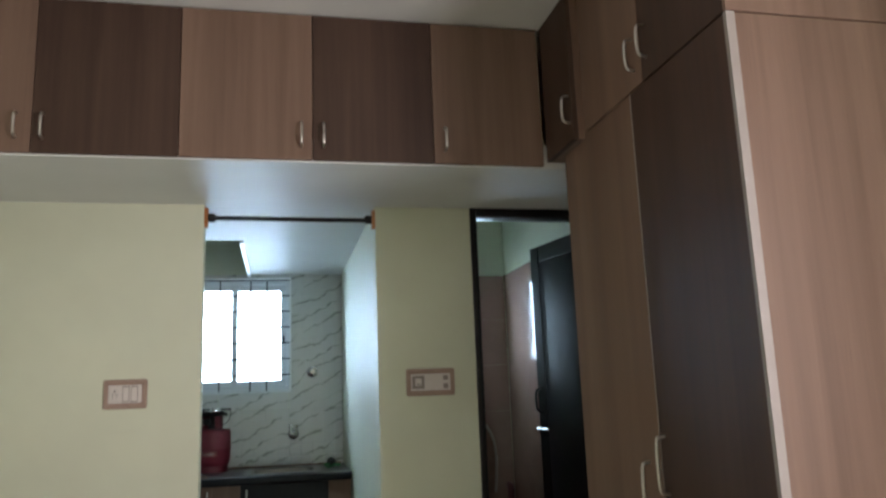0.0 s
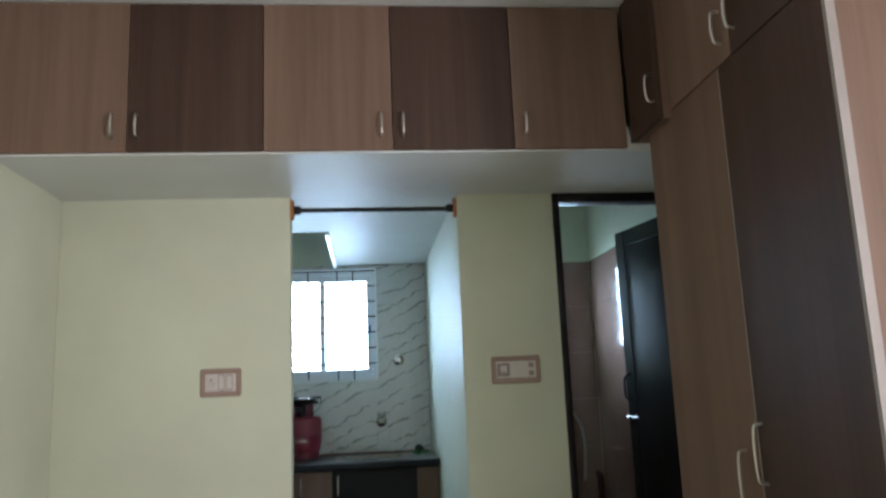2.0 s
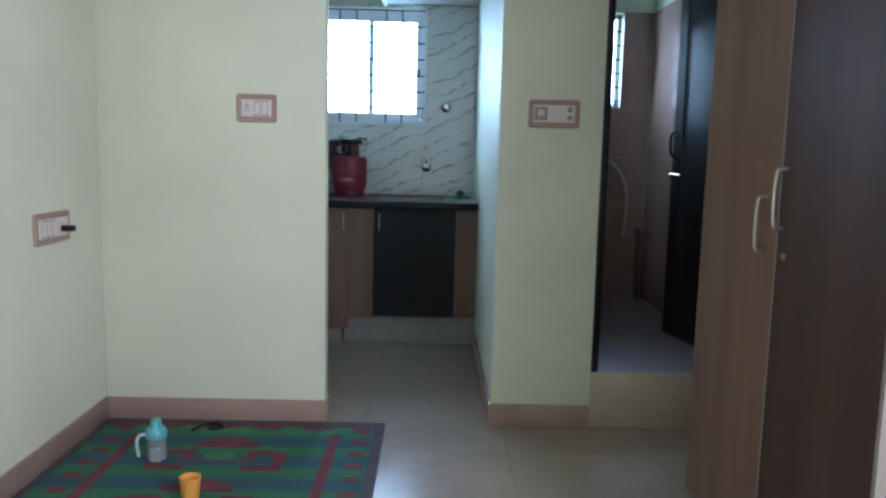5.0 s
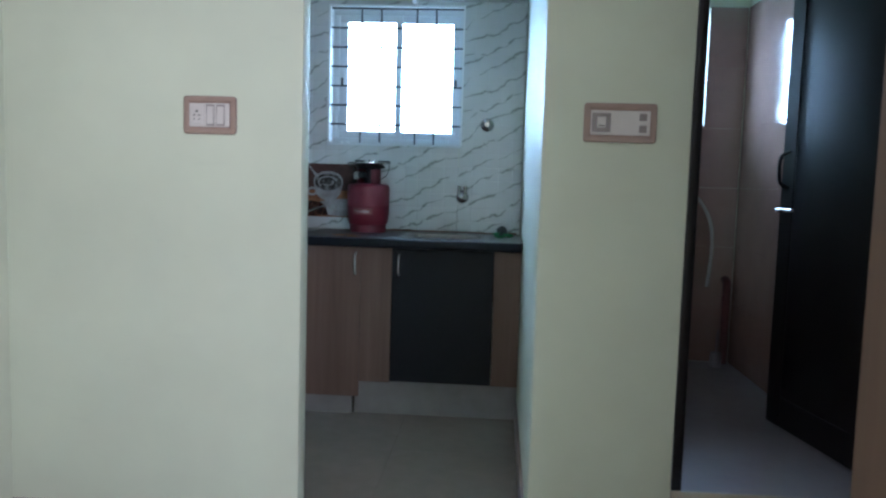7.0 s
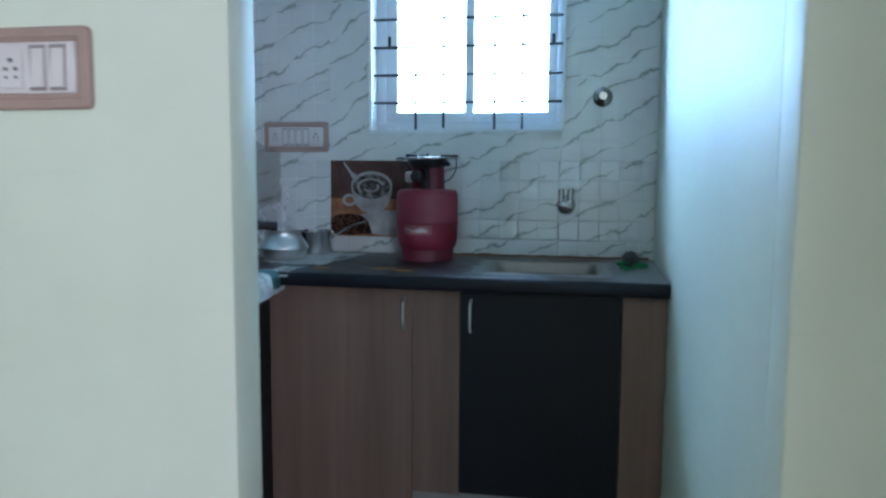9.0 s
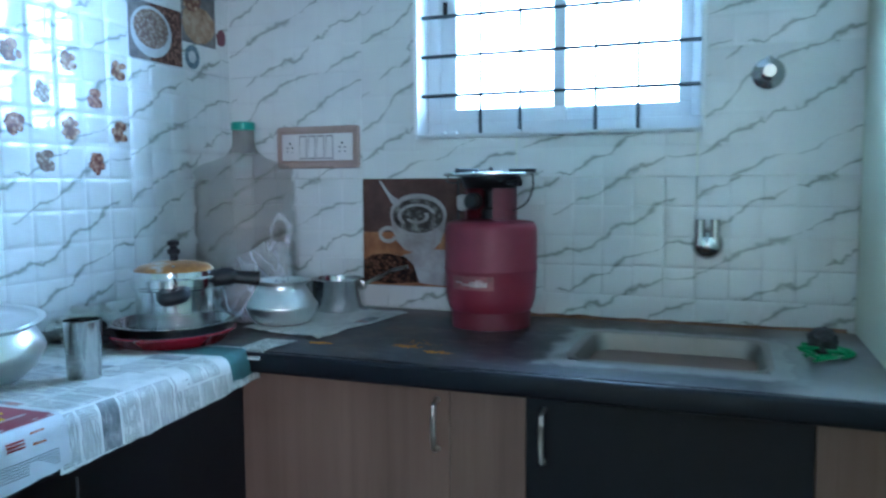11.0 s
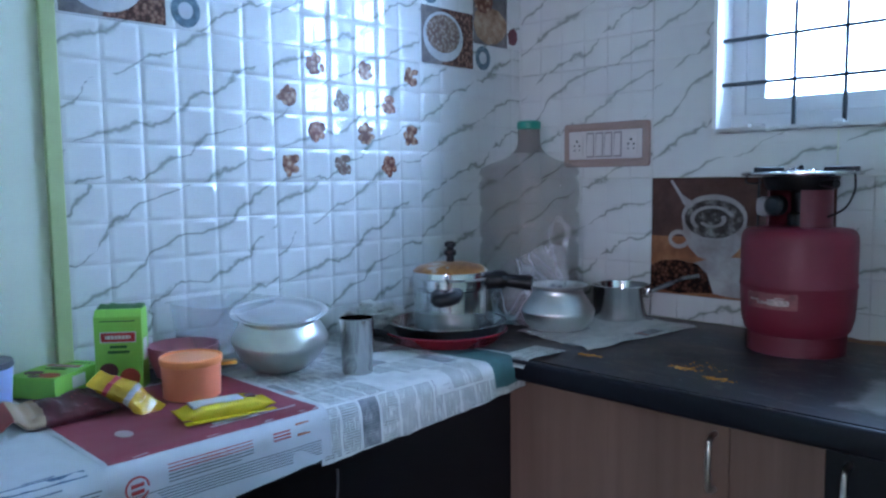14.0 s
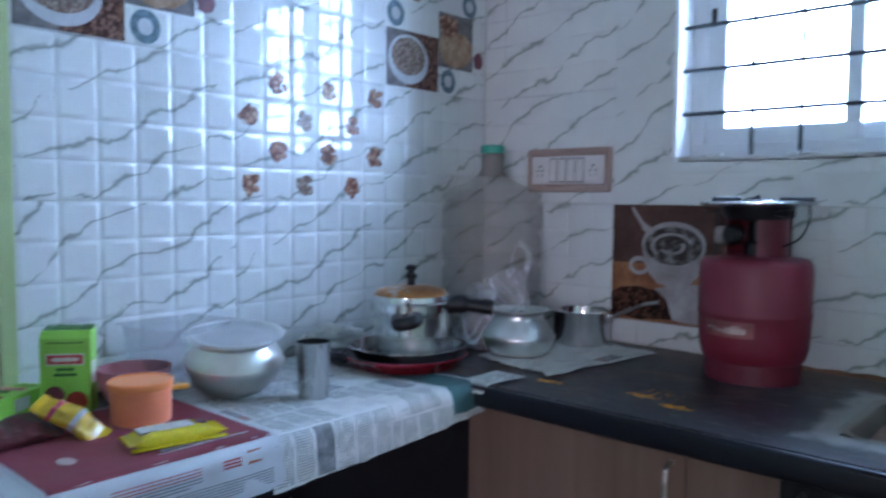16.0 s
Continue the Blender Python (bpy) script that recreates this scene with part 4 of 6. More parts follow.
part("knob", lathe(bm_new(), [(0.019, 0.0), (0.021, 0.004), (0.021, 0.024), (0.014, 0.030)], 18), BLACK, gas, "black valve knob", m=pose(-0.020, -0.045, 0.305, 90, 0, 0))
part("regulator", box(bm_new(), -0.072, -0.040, -0.052, -0.022, 0.282, 0.322, 0.010), SWITCH_GREY, gas, "greyish plastic regulator piece")
part("burner_stand", lathe(bm_new(), [(0.062, 0.336), (0.066, 0.340), (0.074, 0.360), (0.074, 0.364), (0.03, 0.364)], 28), BLACK, gas, "dark burner stand")
burner = part("burner_plate", lathe(bm_new(), [(0.060, 0.3645), (0.112, 0.366), (0.117, 0.369), (0.117, 0.373), (0.110, 0.3745), (0.070, 0.370), (0.034, 0.370), (0.030, 0.378), (0.012, 0.380)], 40), CHROME, gas, "chrome burner plate")
for k in range(3):
    a = radians(120 * k + 10)
    c, s = math.cos(a), math.sin(a)
    pad = box(bm_new(), 0.045, 0.112, -0.006, 0.006, 0.371, 0.3835, 0.002)
    part("pan_support", pad, BLACK, burner, "black pan support", m=pose(0, 0, 0, 0, 0, 120 * k + 8))
part("igniter", lathe(bm_new(), [(0.006, 0.372), (0.006, 0.384), (0.003, 0.388)], 10), BLACK, burner)
part("burner_knob", tube(bm_new(), [(0.045, -0.03, 0.350), (0.098, -0.052, 0.349)], [0.004, 0.009], 10), BLACK, gas)
part("carry_wire", tube(bm_new(), arc([(0.113, -0.01, 0.368), (0.113, -0.01, 0.335), (0.095, -0.01, 0.300), (0.058, -0.01, 0.280)], 6), 0.0022, 6), BLACK, gas)
part("carry_wire", tube(bm_new(), [(-0.072, -0.035, 0.362), (-0.073, -0.035, 0.258)], 0.0025, 6), BLACK, gas)
part("carry_wire", tube(bm_new(), arc([(-0.113, -0.01, 0.368), (-0.112, -0.02, 0.355), (-0.094, -0.03, 0.350), (-0.066, -0.03, 0.352)], 6), 0.002, 6), BLACK, gas)
# worn label, bent round the tank
bm = bm_new()
loops = []
for i in range(15):
    a = radians(-118 + 56 * i / 14)
    c, s = math.cos(a), math.sin(a)
    loops.append([(r * c, r * s, z) for r, z in ((0.1118, 0.098), (0.1128, 0.098), (0.1136, 0.130), (0.1120, 0.130))])
rings(bm, loops)
LABEL = plain("scratched paper label", (0.23, 0.075, 0.07), 0.6, vary=0.7, scale=60)
label_ob = part("worn_label", bm, LABEL, gas, "scratched faded label")
SCRAPED = plain("pale scraped print", (0.40, 0.30, 0.27), 0.6, vary=0.8, scale=160)
for a0, a1, za, zb in ((-112, -102, 0.113, 0.118), (-103, -88, 0.108, 0.1125), (-92, -70, 0.106, 0.118), (-84, -74, 0.1195, 0.1225)):
    loops = []
    for i in range(7):
        a = radians(a0 + (a1 - a0) * i / 6)
        c, q = math.cos(a), math.sin(a)
        e = 0.0016 * noise.noise(Vector((a * 9, za * 90, 1)))
        loops.append([(rr * c, rr * q, z) for rr, z in ((0.1127, za + e), (0.1142, za + e), (0.1142, zb - e), (0.1127, zb - e))])
    part("scraped_print", rings(bm_new(), loops), SCRAPED, label_ob)

# ---- vessels on the worktop ----
CLEAR = Nodes("cloudy clear bottle plastic").set(Base_Color=(0.30, 0.25, 0.21), Roughness=0.16, Alpha=0.25)
CLEAR_NECK = Nodes("dusty clear bottle neck").set(Base_Color=(0.20, 0.155, 0.125), Roughness=0.2, Alpha=0.45)
jar = thing("water_jar", pose(-0.808, 5.362, TOP), "large clear plastic water jar with a green cap", "water jar")
prof = [(0.105, 0.0), (0.128, 0.008), (0.134, 0.025)]
for k in range(4):
    z = 0.040 + 0.085 * k
    prof += [(0.1355, z), (0.1365, z + 0.03), (0.1355, z + 0.060), (0.1300, z + 0.067), (0.1300, z + 0.076)]
prof += [(0.1365, 0.378), (0.1365, 0.386), (0.131, 0.396), (0.112, 0.405), (0.084, 0.414), (0.060, 0.424), (0.044, 0.436)]
part("jar_body", lathe(bm_new(), prof, 44, close_end=False), CLEAR, jar, "cloudy clear ribbed plastic")
part("neck", lathe(bm_new(), [(0.044, 0.436), (0.036, 0.446), (0.0315, 0.458), (0.0300, 0.502)], 28, close_start=False, close_end=False), CLEAR_NECK, jar, "dusty clear neck")
part("cap", lathe(bm_new(), [(0.0315, 0.499), (0.0325, 0.500), (0.0325, 0.517), (0.029, 0.521)], 28), plain("sea green plastic", (0.02, 0.27, 0.19), 0.4), jar, "sea green cap")

# pan, plate and cooker stacked
PAN_RED = plain("red pan enamel", (0.22, 0.012, 0.02), 0.20)
PAN_IN = plain("dark non-stick", (0.02, 0.02, 0.022), 0.35)
pan = thing("frying_pan", pose(-0.690, 4.905, TOP + 0.004, 0, 0, 247), "red frying pan with a black handle, on newspaper", "pan")
part("pan_body", lathe(bm_new(), [(0.105, 0.0), (0.116, 0.004), (0.137, 0.026), (0.141, 0.028), (0.137, 0.030), (0.112, 0.010), (0.02, 0.008)], 44), PAN_RED, pan)
part("pan_lining", lathe(bm_new(), [(0.02, 0.0085), (0.112, 0.0105), (0.1365, 0.0305)], 44, close_start=True, close_end=False), PAN_IN, pan, "dark non-stick lining")
part("handle", tube(bm_new(), arc([(0.134, 0, 0.022), (0.155, 0, 0.030), (0.178, 0, 0.032), (0.202, 0, 0.029)], 5), [0.007] + [0.010] * 14 + [0.006], 12), BLACK, pan, "black plastic handle")
plate = thing("steel_plate", pose(-0.690, 4.912, TOP + 0.018), "shallow stainless steel plate lying in the frying pan", "plate")
part("dish", lathe(bm_new(), [(0.100, 0.0), (0.114, 0.004), (0.126, 0.030), (0.134, 0.0325), (0.134, 0.0345), (0.125, 0.0335), (0.112, 0.006), (0.100, 0.0025), (0.01, 0.002)], 44), STEEL, plate)
cook = thing("pressure_cooker", pose(-0.700, 4.935, TOP + 0.020, 0, 0, 0), "aluminium pressure cooker with black handles and a burnt lid", "pressure cooker")
CU = 0.001
BURNT = Nodes("burnt aluminium lid")
bn = BURNT.noise(BURNT.mapped(), 16, 4)
BURNT = BURNT.set(Base_Color=BURNT.ramp(bn, [(0.35, (0.62, 0.61, 0.60)), (0.48, (0.46, 0.21, 0.06)), (0.62, (0.27, 0.11, 0.035))]), Metallic=0.75, Roughness=0.38)
part("pot", lathe(bm_new(), [(0.070, 0.0), (0.080, 0.004), (0.083, 0.015), (0.083, 0.098), (0.089, 0.102), (0.089, 0.110), (0.078, 0.112)], 44), ALUMINIUM, cook)
lid = part("lid", lathe(bm_new(), [(0.091, 0.106), (0.093, 0.108), (0.093, 0.124), (0.088, 0.128), (0.086, 0.140)], 44), ALUMINIUM, cook)
part("lid_top", lathe(bm_new(), [(0.086, 0.1395), (0.075, 0.150), (0.04, 0.158), (0.012, 0.160)], 40, close_start=False), BURNT, cook, "brown burnt lid top")
part("weight", lathe(bm_new(), [(0.009, 0.158), (0.009, 0.172), (0.014, 0.176), (0.014, 0.184), (0.008, 0.188), (0.008, 0.192), (0.013, 0.195), (0.013, 0.203), (0.006, 0.206)], 20), BLACK, cook, "black pressure weight")
hd = Vector((0.86, 0.51, 0)).normalized()
part("handle", tube(bm_new(), arc([hd * 0.080 + Vector((0, 0, 0.116)), hd * 0.11 + Vector((0, 0, 0.121)), hd * 0.145 + Vector((0, 0, 0.118)), hd * 0.186 + Vector((0, 0, 0.114))], 5), [0.020] * 4 + [0.021] * 4 + [0.0155] * 5 + [0.0165] * 3, 12), BLACK, cook, "black plastic handle")
fd = Vector((0.62, -0.78, 0)).normalized()
sd = Vector((0.78, 0.62, 0))
part("side_handle", tube(bm_new(), arc([fd * 0.086 - sd * 0.022 + Vector((0, 0, 0.092)), fd * 0.112 - sd * 0.016 + Vector((0, 0, 0.088)), fd * 0.116 + Vector((0, 0, 0.090)), fd * 0.112 + sd * 0.016 + Vector((0, 0, 0.094)), fd * 0.086 + sd * 0.022 + Vector((0, 0, 0.098))], 4), 0.0155, 10), BLACK, cook, "black side handle")
part("clamp_bar", tube(bm_new(), [fd * 0.088 + Vector((0, 0, 0.100)), fd * 0.092 + Vector((0, 0, 0.128)), fd * 0.06 + Vector((0, 0, 0.150))], 0.006, 8), ALUMINIUM, cook)


def pot(name, m, label, prof, material=None):
    t = thing(name, m, label, "pot", "cooking pots on the worktop")
    part("pot_body", lathe(bm_new(), prof, 44), material or POT_METAL, t)
    return t


big = pot("round_pot", Matrix.Translation((-0.757, 4.515, TOP + 0.0085)) @ Matrix.Rotation(radians(8), 4, Vector((0.55, 0.83, 0))) @ Matrix.Scale(0.935, 4), "round-bellied aluminium pot with a lid plate, leaning slightly", [(0.040, 0.0), (0.060, 0.005), (0.083, 0.027), (0.0965, 0.054), (0.0990, 0.062), (0.0975, 0.067), (0.088, 0.084), (0.079, 0.098), (0.077, 0.103), (0.084, 0.110), (0.096, 0.1165), (0.099, 0.1185), (0.096, 0.1192), (0.083, 0.113), (0.073, 0.107)])
part("lid", lathe(bm_new(), [(0.079, 0.1112), (0.086, 0.1155), (0.0855, 0.1178), (0.078, 0.1140), (0.060, 0.1135), (0.055, 0.1150), (0.030, 0.1160), (0.010, 0.1160)], 44), steel("dull plate", (0.72, 0.72, 0.72), 0.36), big, "dull metal lid plate")
small = pot("round_pot", pose(-0.580, 5.182, TOP + 0.004), "small round-bellied aluminium pot with a flared rim, open", [(0.050, 0.0), (0.066, 0.004), (0.078, 0.018), (0.0865, 0.038), (0.0885, 0.045), (0.0875, 0.049), (0.076, 0.066), (0.063, 0.086), (0.060, 0.094), (0.062, 0.101), (0.071, 0.106), (0.0715, 0.1085), (0.068, 0.109), (0.059, 0.102), (0.056, 0.094), (0.072, 0.066), (0.084, 0.046), (0.065, 0.010), (0.01, 0.006)])
sauce = thing("saucepan", pose(-0.548, 5.415, TOP + 0.003, 0, 0, 8), "plain steel saucepan with a long bar handle", "pan")
part("pan_body", lathe(bm_new(), [(0.066, 0.0), (0.071, 0.005), (0.072, 0.083), (0.075, 0.087), (0.072, 0.088), (0.070, 0.083), (0.069, 0.008), (0.01, 0.005)], 40), ALUMINIUM, sauce)
part("handle_mount", box(bm_new(), 0.068, 0.080, -0.014, 0.014, 0.058, 0.084, 0.003), STEEL, sauce)
part("handle", tube(bm_new(), arc([(0.075, 0, 0.072), (0.11, 0, 0.090), (0.16, 0, 0.112), (0.20, 0, 0.122)], 5), 0.006, 8), STEEL, sauce, "bent steel bar handle")
tum = thing("steel_tumbler", pose(-0.617, 4.592, TOP + 0.003), "plain stainless steel drinking tumbler on newspaper", "tumbler")
part("tumbler_body", lathe(bm_new(), [(0.027, 0.0), (0.0285, 0.003), (0.0325, 0.104), (0.0335, 0.1055), (0.0315, 0.106), (0.027, 0.006), (0.005, 0.005)], 36), STEEL, tum)

# clear plastic bag
BAG = Nodes("thin clear plastic")
crease = BAG.noise(BAG.mapped((1, 1, 0.45), (0.2, 0.5, 0)), 8, 2, 0.4, 1.2)
fold = BAG.math("ABSOLUTE", BAG.math("SUBTRACT", crease, 0.5))
BAG.bump(crease, 1.0, 0.008)
BAG = BAG.set(Base_Color=(0.85, 0.87, 0.93), Roughness=0.10, Alpha=BAG.grey(fold, 0.0, 0.035, 0.62, 0.20))
bag = thing("plastic_bag", pose(-0.680, 5.205, TOP + 0.003), "crumpled clear plastic carrier bag standing on newspaper", "bag")
bm = bm_new()
loops = []
n = 36
for z, rx, ry, ox in ((0.0, 0.09, 0.055, -0.01), (0.015, 0.112, 0.068, -0.01), (0.05, 0.112, 0.062, -0.008), (0.09, 0.104, 0.050, -0.004), (0.125, 0.096, 0.036, 0.004), (0.152, 0.082, 0.022, 0.02), (0.176, 0.054, 0.012, 0.048), (0.20, 0.030, 0.008, 0.068)):
    loop = []
    for i in range(n):
        a = 2 * math.pi * i / n
        k = 1 + 0.16 * noise.noise(Vector((3.1 * math.cos(a), 3.1 * math.sin(a), z * 38))) + 0.07 * math.sin(9 * a + z * 60)
        loop.append((ox + rx * k * math.cos(a) + 0.35 * ry * math.sin(a), ry * k * math.sin(a), z + 0.008 * noise.noise(Vector((5 * math.cos(a), 5 * math.sin(a), z * 20)))))
    loops.append(loop)
rings(bm, loops, True, False)
part("bag_body", bm, BAG, bag, smooth=25)
bm = bm_new()
loops = []
for i in range(17):
    a = math.pi * (-0.42 + 1.84 * i / 16)
    cx, cz = 0.082, 0.222
    wv = 0.013 + 0.004 * math.sin(5 * a)
    p = Vector((cx + 0.020 * math.cos(a), 0.004 * math.sin(3 * a), cz + 0.036 * math.sin(a)))
    q = Vector((cx + (0.020 + wv) * math.cos(a), 0.004 * math.sin(3 * a) + 0.004, cz + (0.036 + wv) * math.sin(a)))
    loops.append([p, q, q + Vector((0, 0.0012, 0)), p + Vector((0, 0.0012, 0))])
rings(bm, loops)
part("bag_handle", bm, BAG, bag)

# scrubber by the sink
scr = thing("scrubber", pose(0.635, 5.200, TOP + 0.001), "dark steel-wool ball on a green mesh scrubber beside the sink", "scrubber")
rnd = random.Random(5)
bm = bm_new()
for k in range(16):
    a, r = rnd.uniform(0, 6.28), rnd.uniform(0.008, 0.045)
    c = Vector((r * math.cos(a), r * math.sin(a), 0.006 + rnd.uniform(0, 0.008)))
    tube(bm, arc([c + Vector((rnd.uniform(-0.02, 0.02), rnd.uniform(-0.02, 0.02), rnd.uniform(-0.003, 0.012))) for _ in range(4)], 4), 0.0035, 6)
part("mesh_pad", bm, plain("green scrub mesh", (0.02, 0.22, 0.07), 0.6), scr, "green plastic mesh pad")
bm = bm_new()
bmesh.ops.create_icosphere(bm, subdivisions=4, radius=0.026)
for v in bm.verts:
    v.co = v.co * (1 + 0.22 * noise.noise(v.co * 110)) + Vector((0.002, 0.008, 0.034))
part("wool_ball", bm, plain("dark steel wool", (0.05, 0.05, 0.052), 0.6, 0.4, vary=0.5, scale=200), scr, "dark steel-wool ball", smooth=20)

# spice spills
TURM = plain("turmeric powder", (0.62, 0.27, 0.03), 0.9, vary=0.4, scale=200)
rnd = random.Random(11)
for cx, cy, rx, ry in ((-0.380, 5.012, 0.030, 0.012), (-0.183, 5.044, 0.036, 0.017), (-0.098, 5.008, 0.034, 0.012), (-0.15, 5.085, 0.05, 0.03)):
    bm = bm_new()
    for _ in range(34 if rx < 0.045 else 22):
        a, r = rnd.uniform(0, 6.28), rnd.random() ** 0.7
        x, y, s = cx + rx * r * math.cos(a), cy + ry * r * math.sin(a), rnd.uniform(0.002, 0.006) * (1.2 - 0.6 * r) * (1.0 if rx < 0.045 else 0.45)
        lathe(bm, [(s, 0.0), (s * 0.8, 0.0008), (0.0003, 0.0012)], 7, x, y, 0.2)
    sp = part("turmeric_spill", bm, TURM, None, m=pose(0, 0, TOP))
    tagged(sp, "orange turmeric powder spilt on the black worktop", "spill", "powder spills", "stuff")
bm = bm_new()
for _ in range(150):
    x, y, s = rnd.uniform(-0.45, 0.14), rnd.uniform(4.95, 5.46), rnd.uniform(0.0006, 0.0024)
    lathe(bm, [(s, 0.0), (s * 0.7, s * 0.3)], 5, x, y, 0.25)
crumbs = part("crumbs", bm, plain("pale crumbs", (0.22, 0.20, 0.175), 0.9), None, m=pose(0, 0, TOP))
tagged(crumbs, "pale crumbs and dust scattered on the worktop", "crumbs", "", "stuff")
# dirt line where the worktop meets the tiles
bm = bm_new()
loops = []
for k in range(60):
    x = -0.05 + 0.77 * k / 59
    h = 0.006 + 0.006 * abs(noise.noise(Vector((x * 14, 0, 0)))) + 0.01 * max(0, noise.noise(Vector((x * 5, 3, 0))))
    d = 0.006 + 0.006 * abs(noise.noise(Vector((x * 20, 5, 0))))
    loops.append([(x, BACK - 0.0005, 0.0), (x, BACK - 0.0005, h), (x, BACK - d, 0.0008), (x, BACK - d, 0.0)])
rings(bm, loops)
dirt = part("dirt_line", bm, plain("rusty brown grime", (0.16, 0.085, 0.045), 0.85, vary=0.5, scale=60), None, m=pose(0, 0, TOP))
tagged(dirt, "rusty brown grime along the worktop's back joint", "grime", "", "stuff")

# ---- newspaper and groceries on the side run ----
NEWS_LIGHT = newsprint("pale newspaper", 0.32)
AD_RED = plain("dull maroon print on paper", (0.22, 0.035, 0.05), 0.7, vary=0.15, bump=0.3, bump_scale=40)
INK_BLUE = plain("dull blue print on paper", (0.05, 0.09, 0.15), 0.75, vary=0.4, scale=90)
INK_RED = plain("red print on paper", (0.36, 0.04, 0.04), 0.7)
INK = plain("grey print on paper", (0.10, 0.10, 0.11), 0.75)
PAPER = plain("white newsprint", (0.47, 0.48, 0.49), 0.75, vary=0.12)


def drape_point(y, s, seed, lift=0.0, back=-0.94):
    """A point of a sheet that lies on the worktop and hangs over its nosing; s runs along it from the wall."""
    flat = (EDGE_X - 0.002) - back
    w = 0.0016 * noise.noise(Vector((y * 16, s * 16, seed))) + 0.0009 * noise.noise(Vector((y * 45, s * 45, seed)))
    r = 0.0245 + lift
    bend = r * math.pi / 2
    if s < flat:
        return Vector((back + s, y, TOP + 0.0022 + lift + abs(w)))
    if s < flat + bend:
        a = (s - flat) / r
        return Vector((EDGE_X - 0.002 + (r + w) * math.sin(a), y, TOP - 0.022 + (r + w) * math.cos(a)))
    d = s - flat - bend
    wave = 0.006 * (noise.noise(Vector((y * 9, seed, 0.4))) + 0.6) * min(1.0, d / 0.05)
    return Vector((EDGE_X - 0.002 + r + max(0.0, wave) + w * 0.5, y, TOP - 0.022 - d))


def sheet(name, y0, y1, hang0, hang1, seed, material, label, lift=0.0, s0=0.0, skew=0.0, parent=None, ny=40, ns=60, s_end=None):
    """A sheet of paper from y0 to y1; hang0 and hang1 are how far its ends hang."""
    bm = bm_new()
    uv = bm.loops.layers.uv.new("UVMap")
    flat = (EDGE_X - 0.002) + 0.94
    grid, st = [], {}
    for i in range(ny + 1):
        f = i / ny
        y = y0 + (y1 - y0) * f
        hang = hang0 + (hang1 - hang0) * f + 0.003 * noise.noise(Vector((y * 30, seed, 1)))
        total = (flat + 0.0245 * math.pi / 2 + hang) if s_end is None else s_end
        col = []
        for j in range(ns + 1):
            s = s0 + (total - s0) * (j / ns)
            v = bm.verts.new(drape_point(y + skew * (s - flat), s, seed, lift))
            st[v] = (y, -s)
            col.append(v)
        grid.append(col)
    for a, b in zip(grid, grid[1:]):
        for j in range(ns):
            f = bm.faces.new((a[j], b[j], b[j + 1], a[j + 1]))
            for lp in f.loops:
                lp[uv].uv = (st[lp.vert][0] + seed * 0.37, st[lp.vert][1] + seed * 0.21)
    data_ob = part(name, bm, material, parent, "" if parent is None else label, smooth=70)
    mod = data_ob.modifiers.new("paper", "SOLIDIFY")
    mod.thickness, mod.offset = 0.0003, 1.0
    return data_ob if parent else tagged(data_ob, label, "newspaper", "newspaper sheets")


s1 = sheet("newspaper_sheet", FRONT + THICK + 0.004, 4.085, 0.105, 0.085, 1.0, PAPER, "pale newspaper sheet lying on the worktop and hanging over its edge")
s3 = sheet("newspaper_sheet", 4.395, 4.80, 0.064, 0.050, 3.0, NEWS, "grey printed newspaper sheet hanging over the worktop edge", 0.0007, 0.0, 0.0)
s4 = sheet("newspaper_sheet", 4.655, 4.905, 0.054, 0.040, 4.0, NEWS, "small printed newspaper sheet hanging over the worktop corner", 0.0015, 0.20, 0.10)
s2 = sheet("newspaper_sheet", 4.065, 4.415, 0.082, 0.052, 2.0, PAPER, "newspaper advertisement sheet with a maroon block, hanging over the edge", 0.0022, 0.12)
FLATL = (EDGE_X - 0.002) + 0.94
sheet("printed_block", 4.815, 4.893, 0.030, 0.028, 4.0, plain("teal print on paper", (0.035, 0.105, 0.105), 0.7, vary=0.5, scale=30), "dull teal printed block", 0.0019, 0.30, 0.10, s4, 12, 40)
sheet("printed_block", 4.072, 4.405, 0, 0, 2.0, AD_RED, "maroon printed block", 0.0027, 0.13, 0.0, s2, 24, 30, FLATL + 0.012)


def decal(parent, y0, y1, d0, d1, material, lift=0.0029, seed=2.0):
    """A printed bar on the hanging part of a sheet; d is measured down from the bend."""
    k = FLATL + 0.0245 * math.pi / 2
    bm = bm_new()
    n = 5
    rows = [[bm.verts.new(drape_point(y0 + (y1 - y0) * i / n, k + d, seed, lift)) for i in range(n + 1)] for d in (d0, d1)]
    for i in range(n):
        bm.faces.new((rows[0][i], rows[0][i + 1], rows[1][i + 1], rows[1][i]))
    ob = part("print", bm, material, parent, smooth=0)
    mod = ob.modifiers.new("ink", "SOLIDIFY")
    mod.thickness, mod.offset = 0.0003, 0.0


for k in range(6):
    decal(s2, 4.145, 4.275 - 0.02 * (k == 5), -0.006 + 0.0046 * k, -0.0045 + 0.0046 * k, INK_RED if k < 3 else INK)
for k in range(6):
    decal(s2, 4.085, 4.395, 0.024 + 0.0040 * k, 0.0252 + 0.0040 * k, INK)
decal(s2, 4.352, 4.376, -0.012, 0.008, plain("orange brown print", (0.38, 0.12, 0.06), 0.7))
for k in range(3):
    decal(s2, 4.31 , 4.34, -0.006 + 0.005 * k, -0.0035 + 0.005 * k, INK_RED)
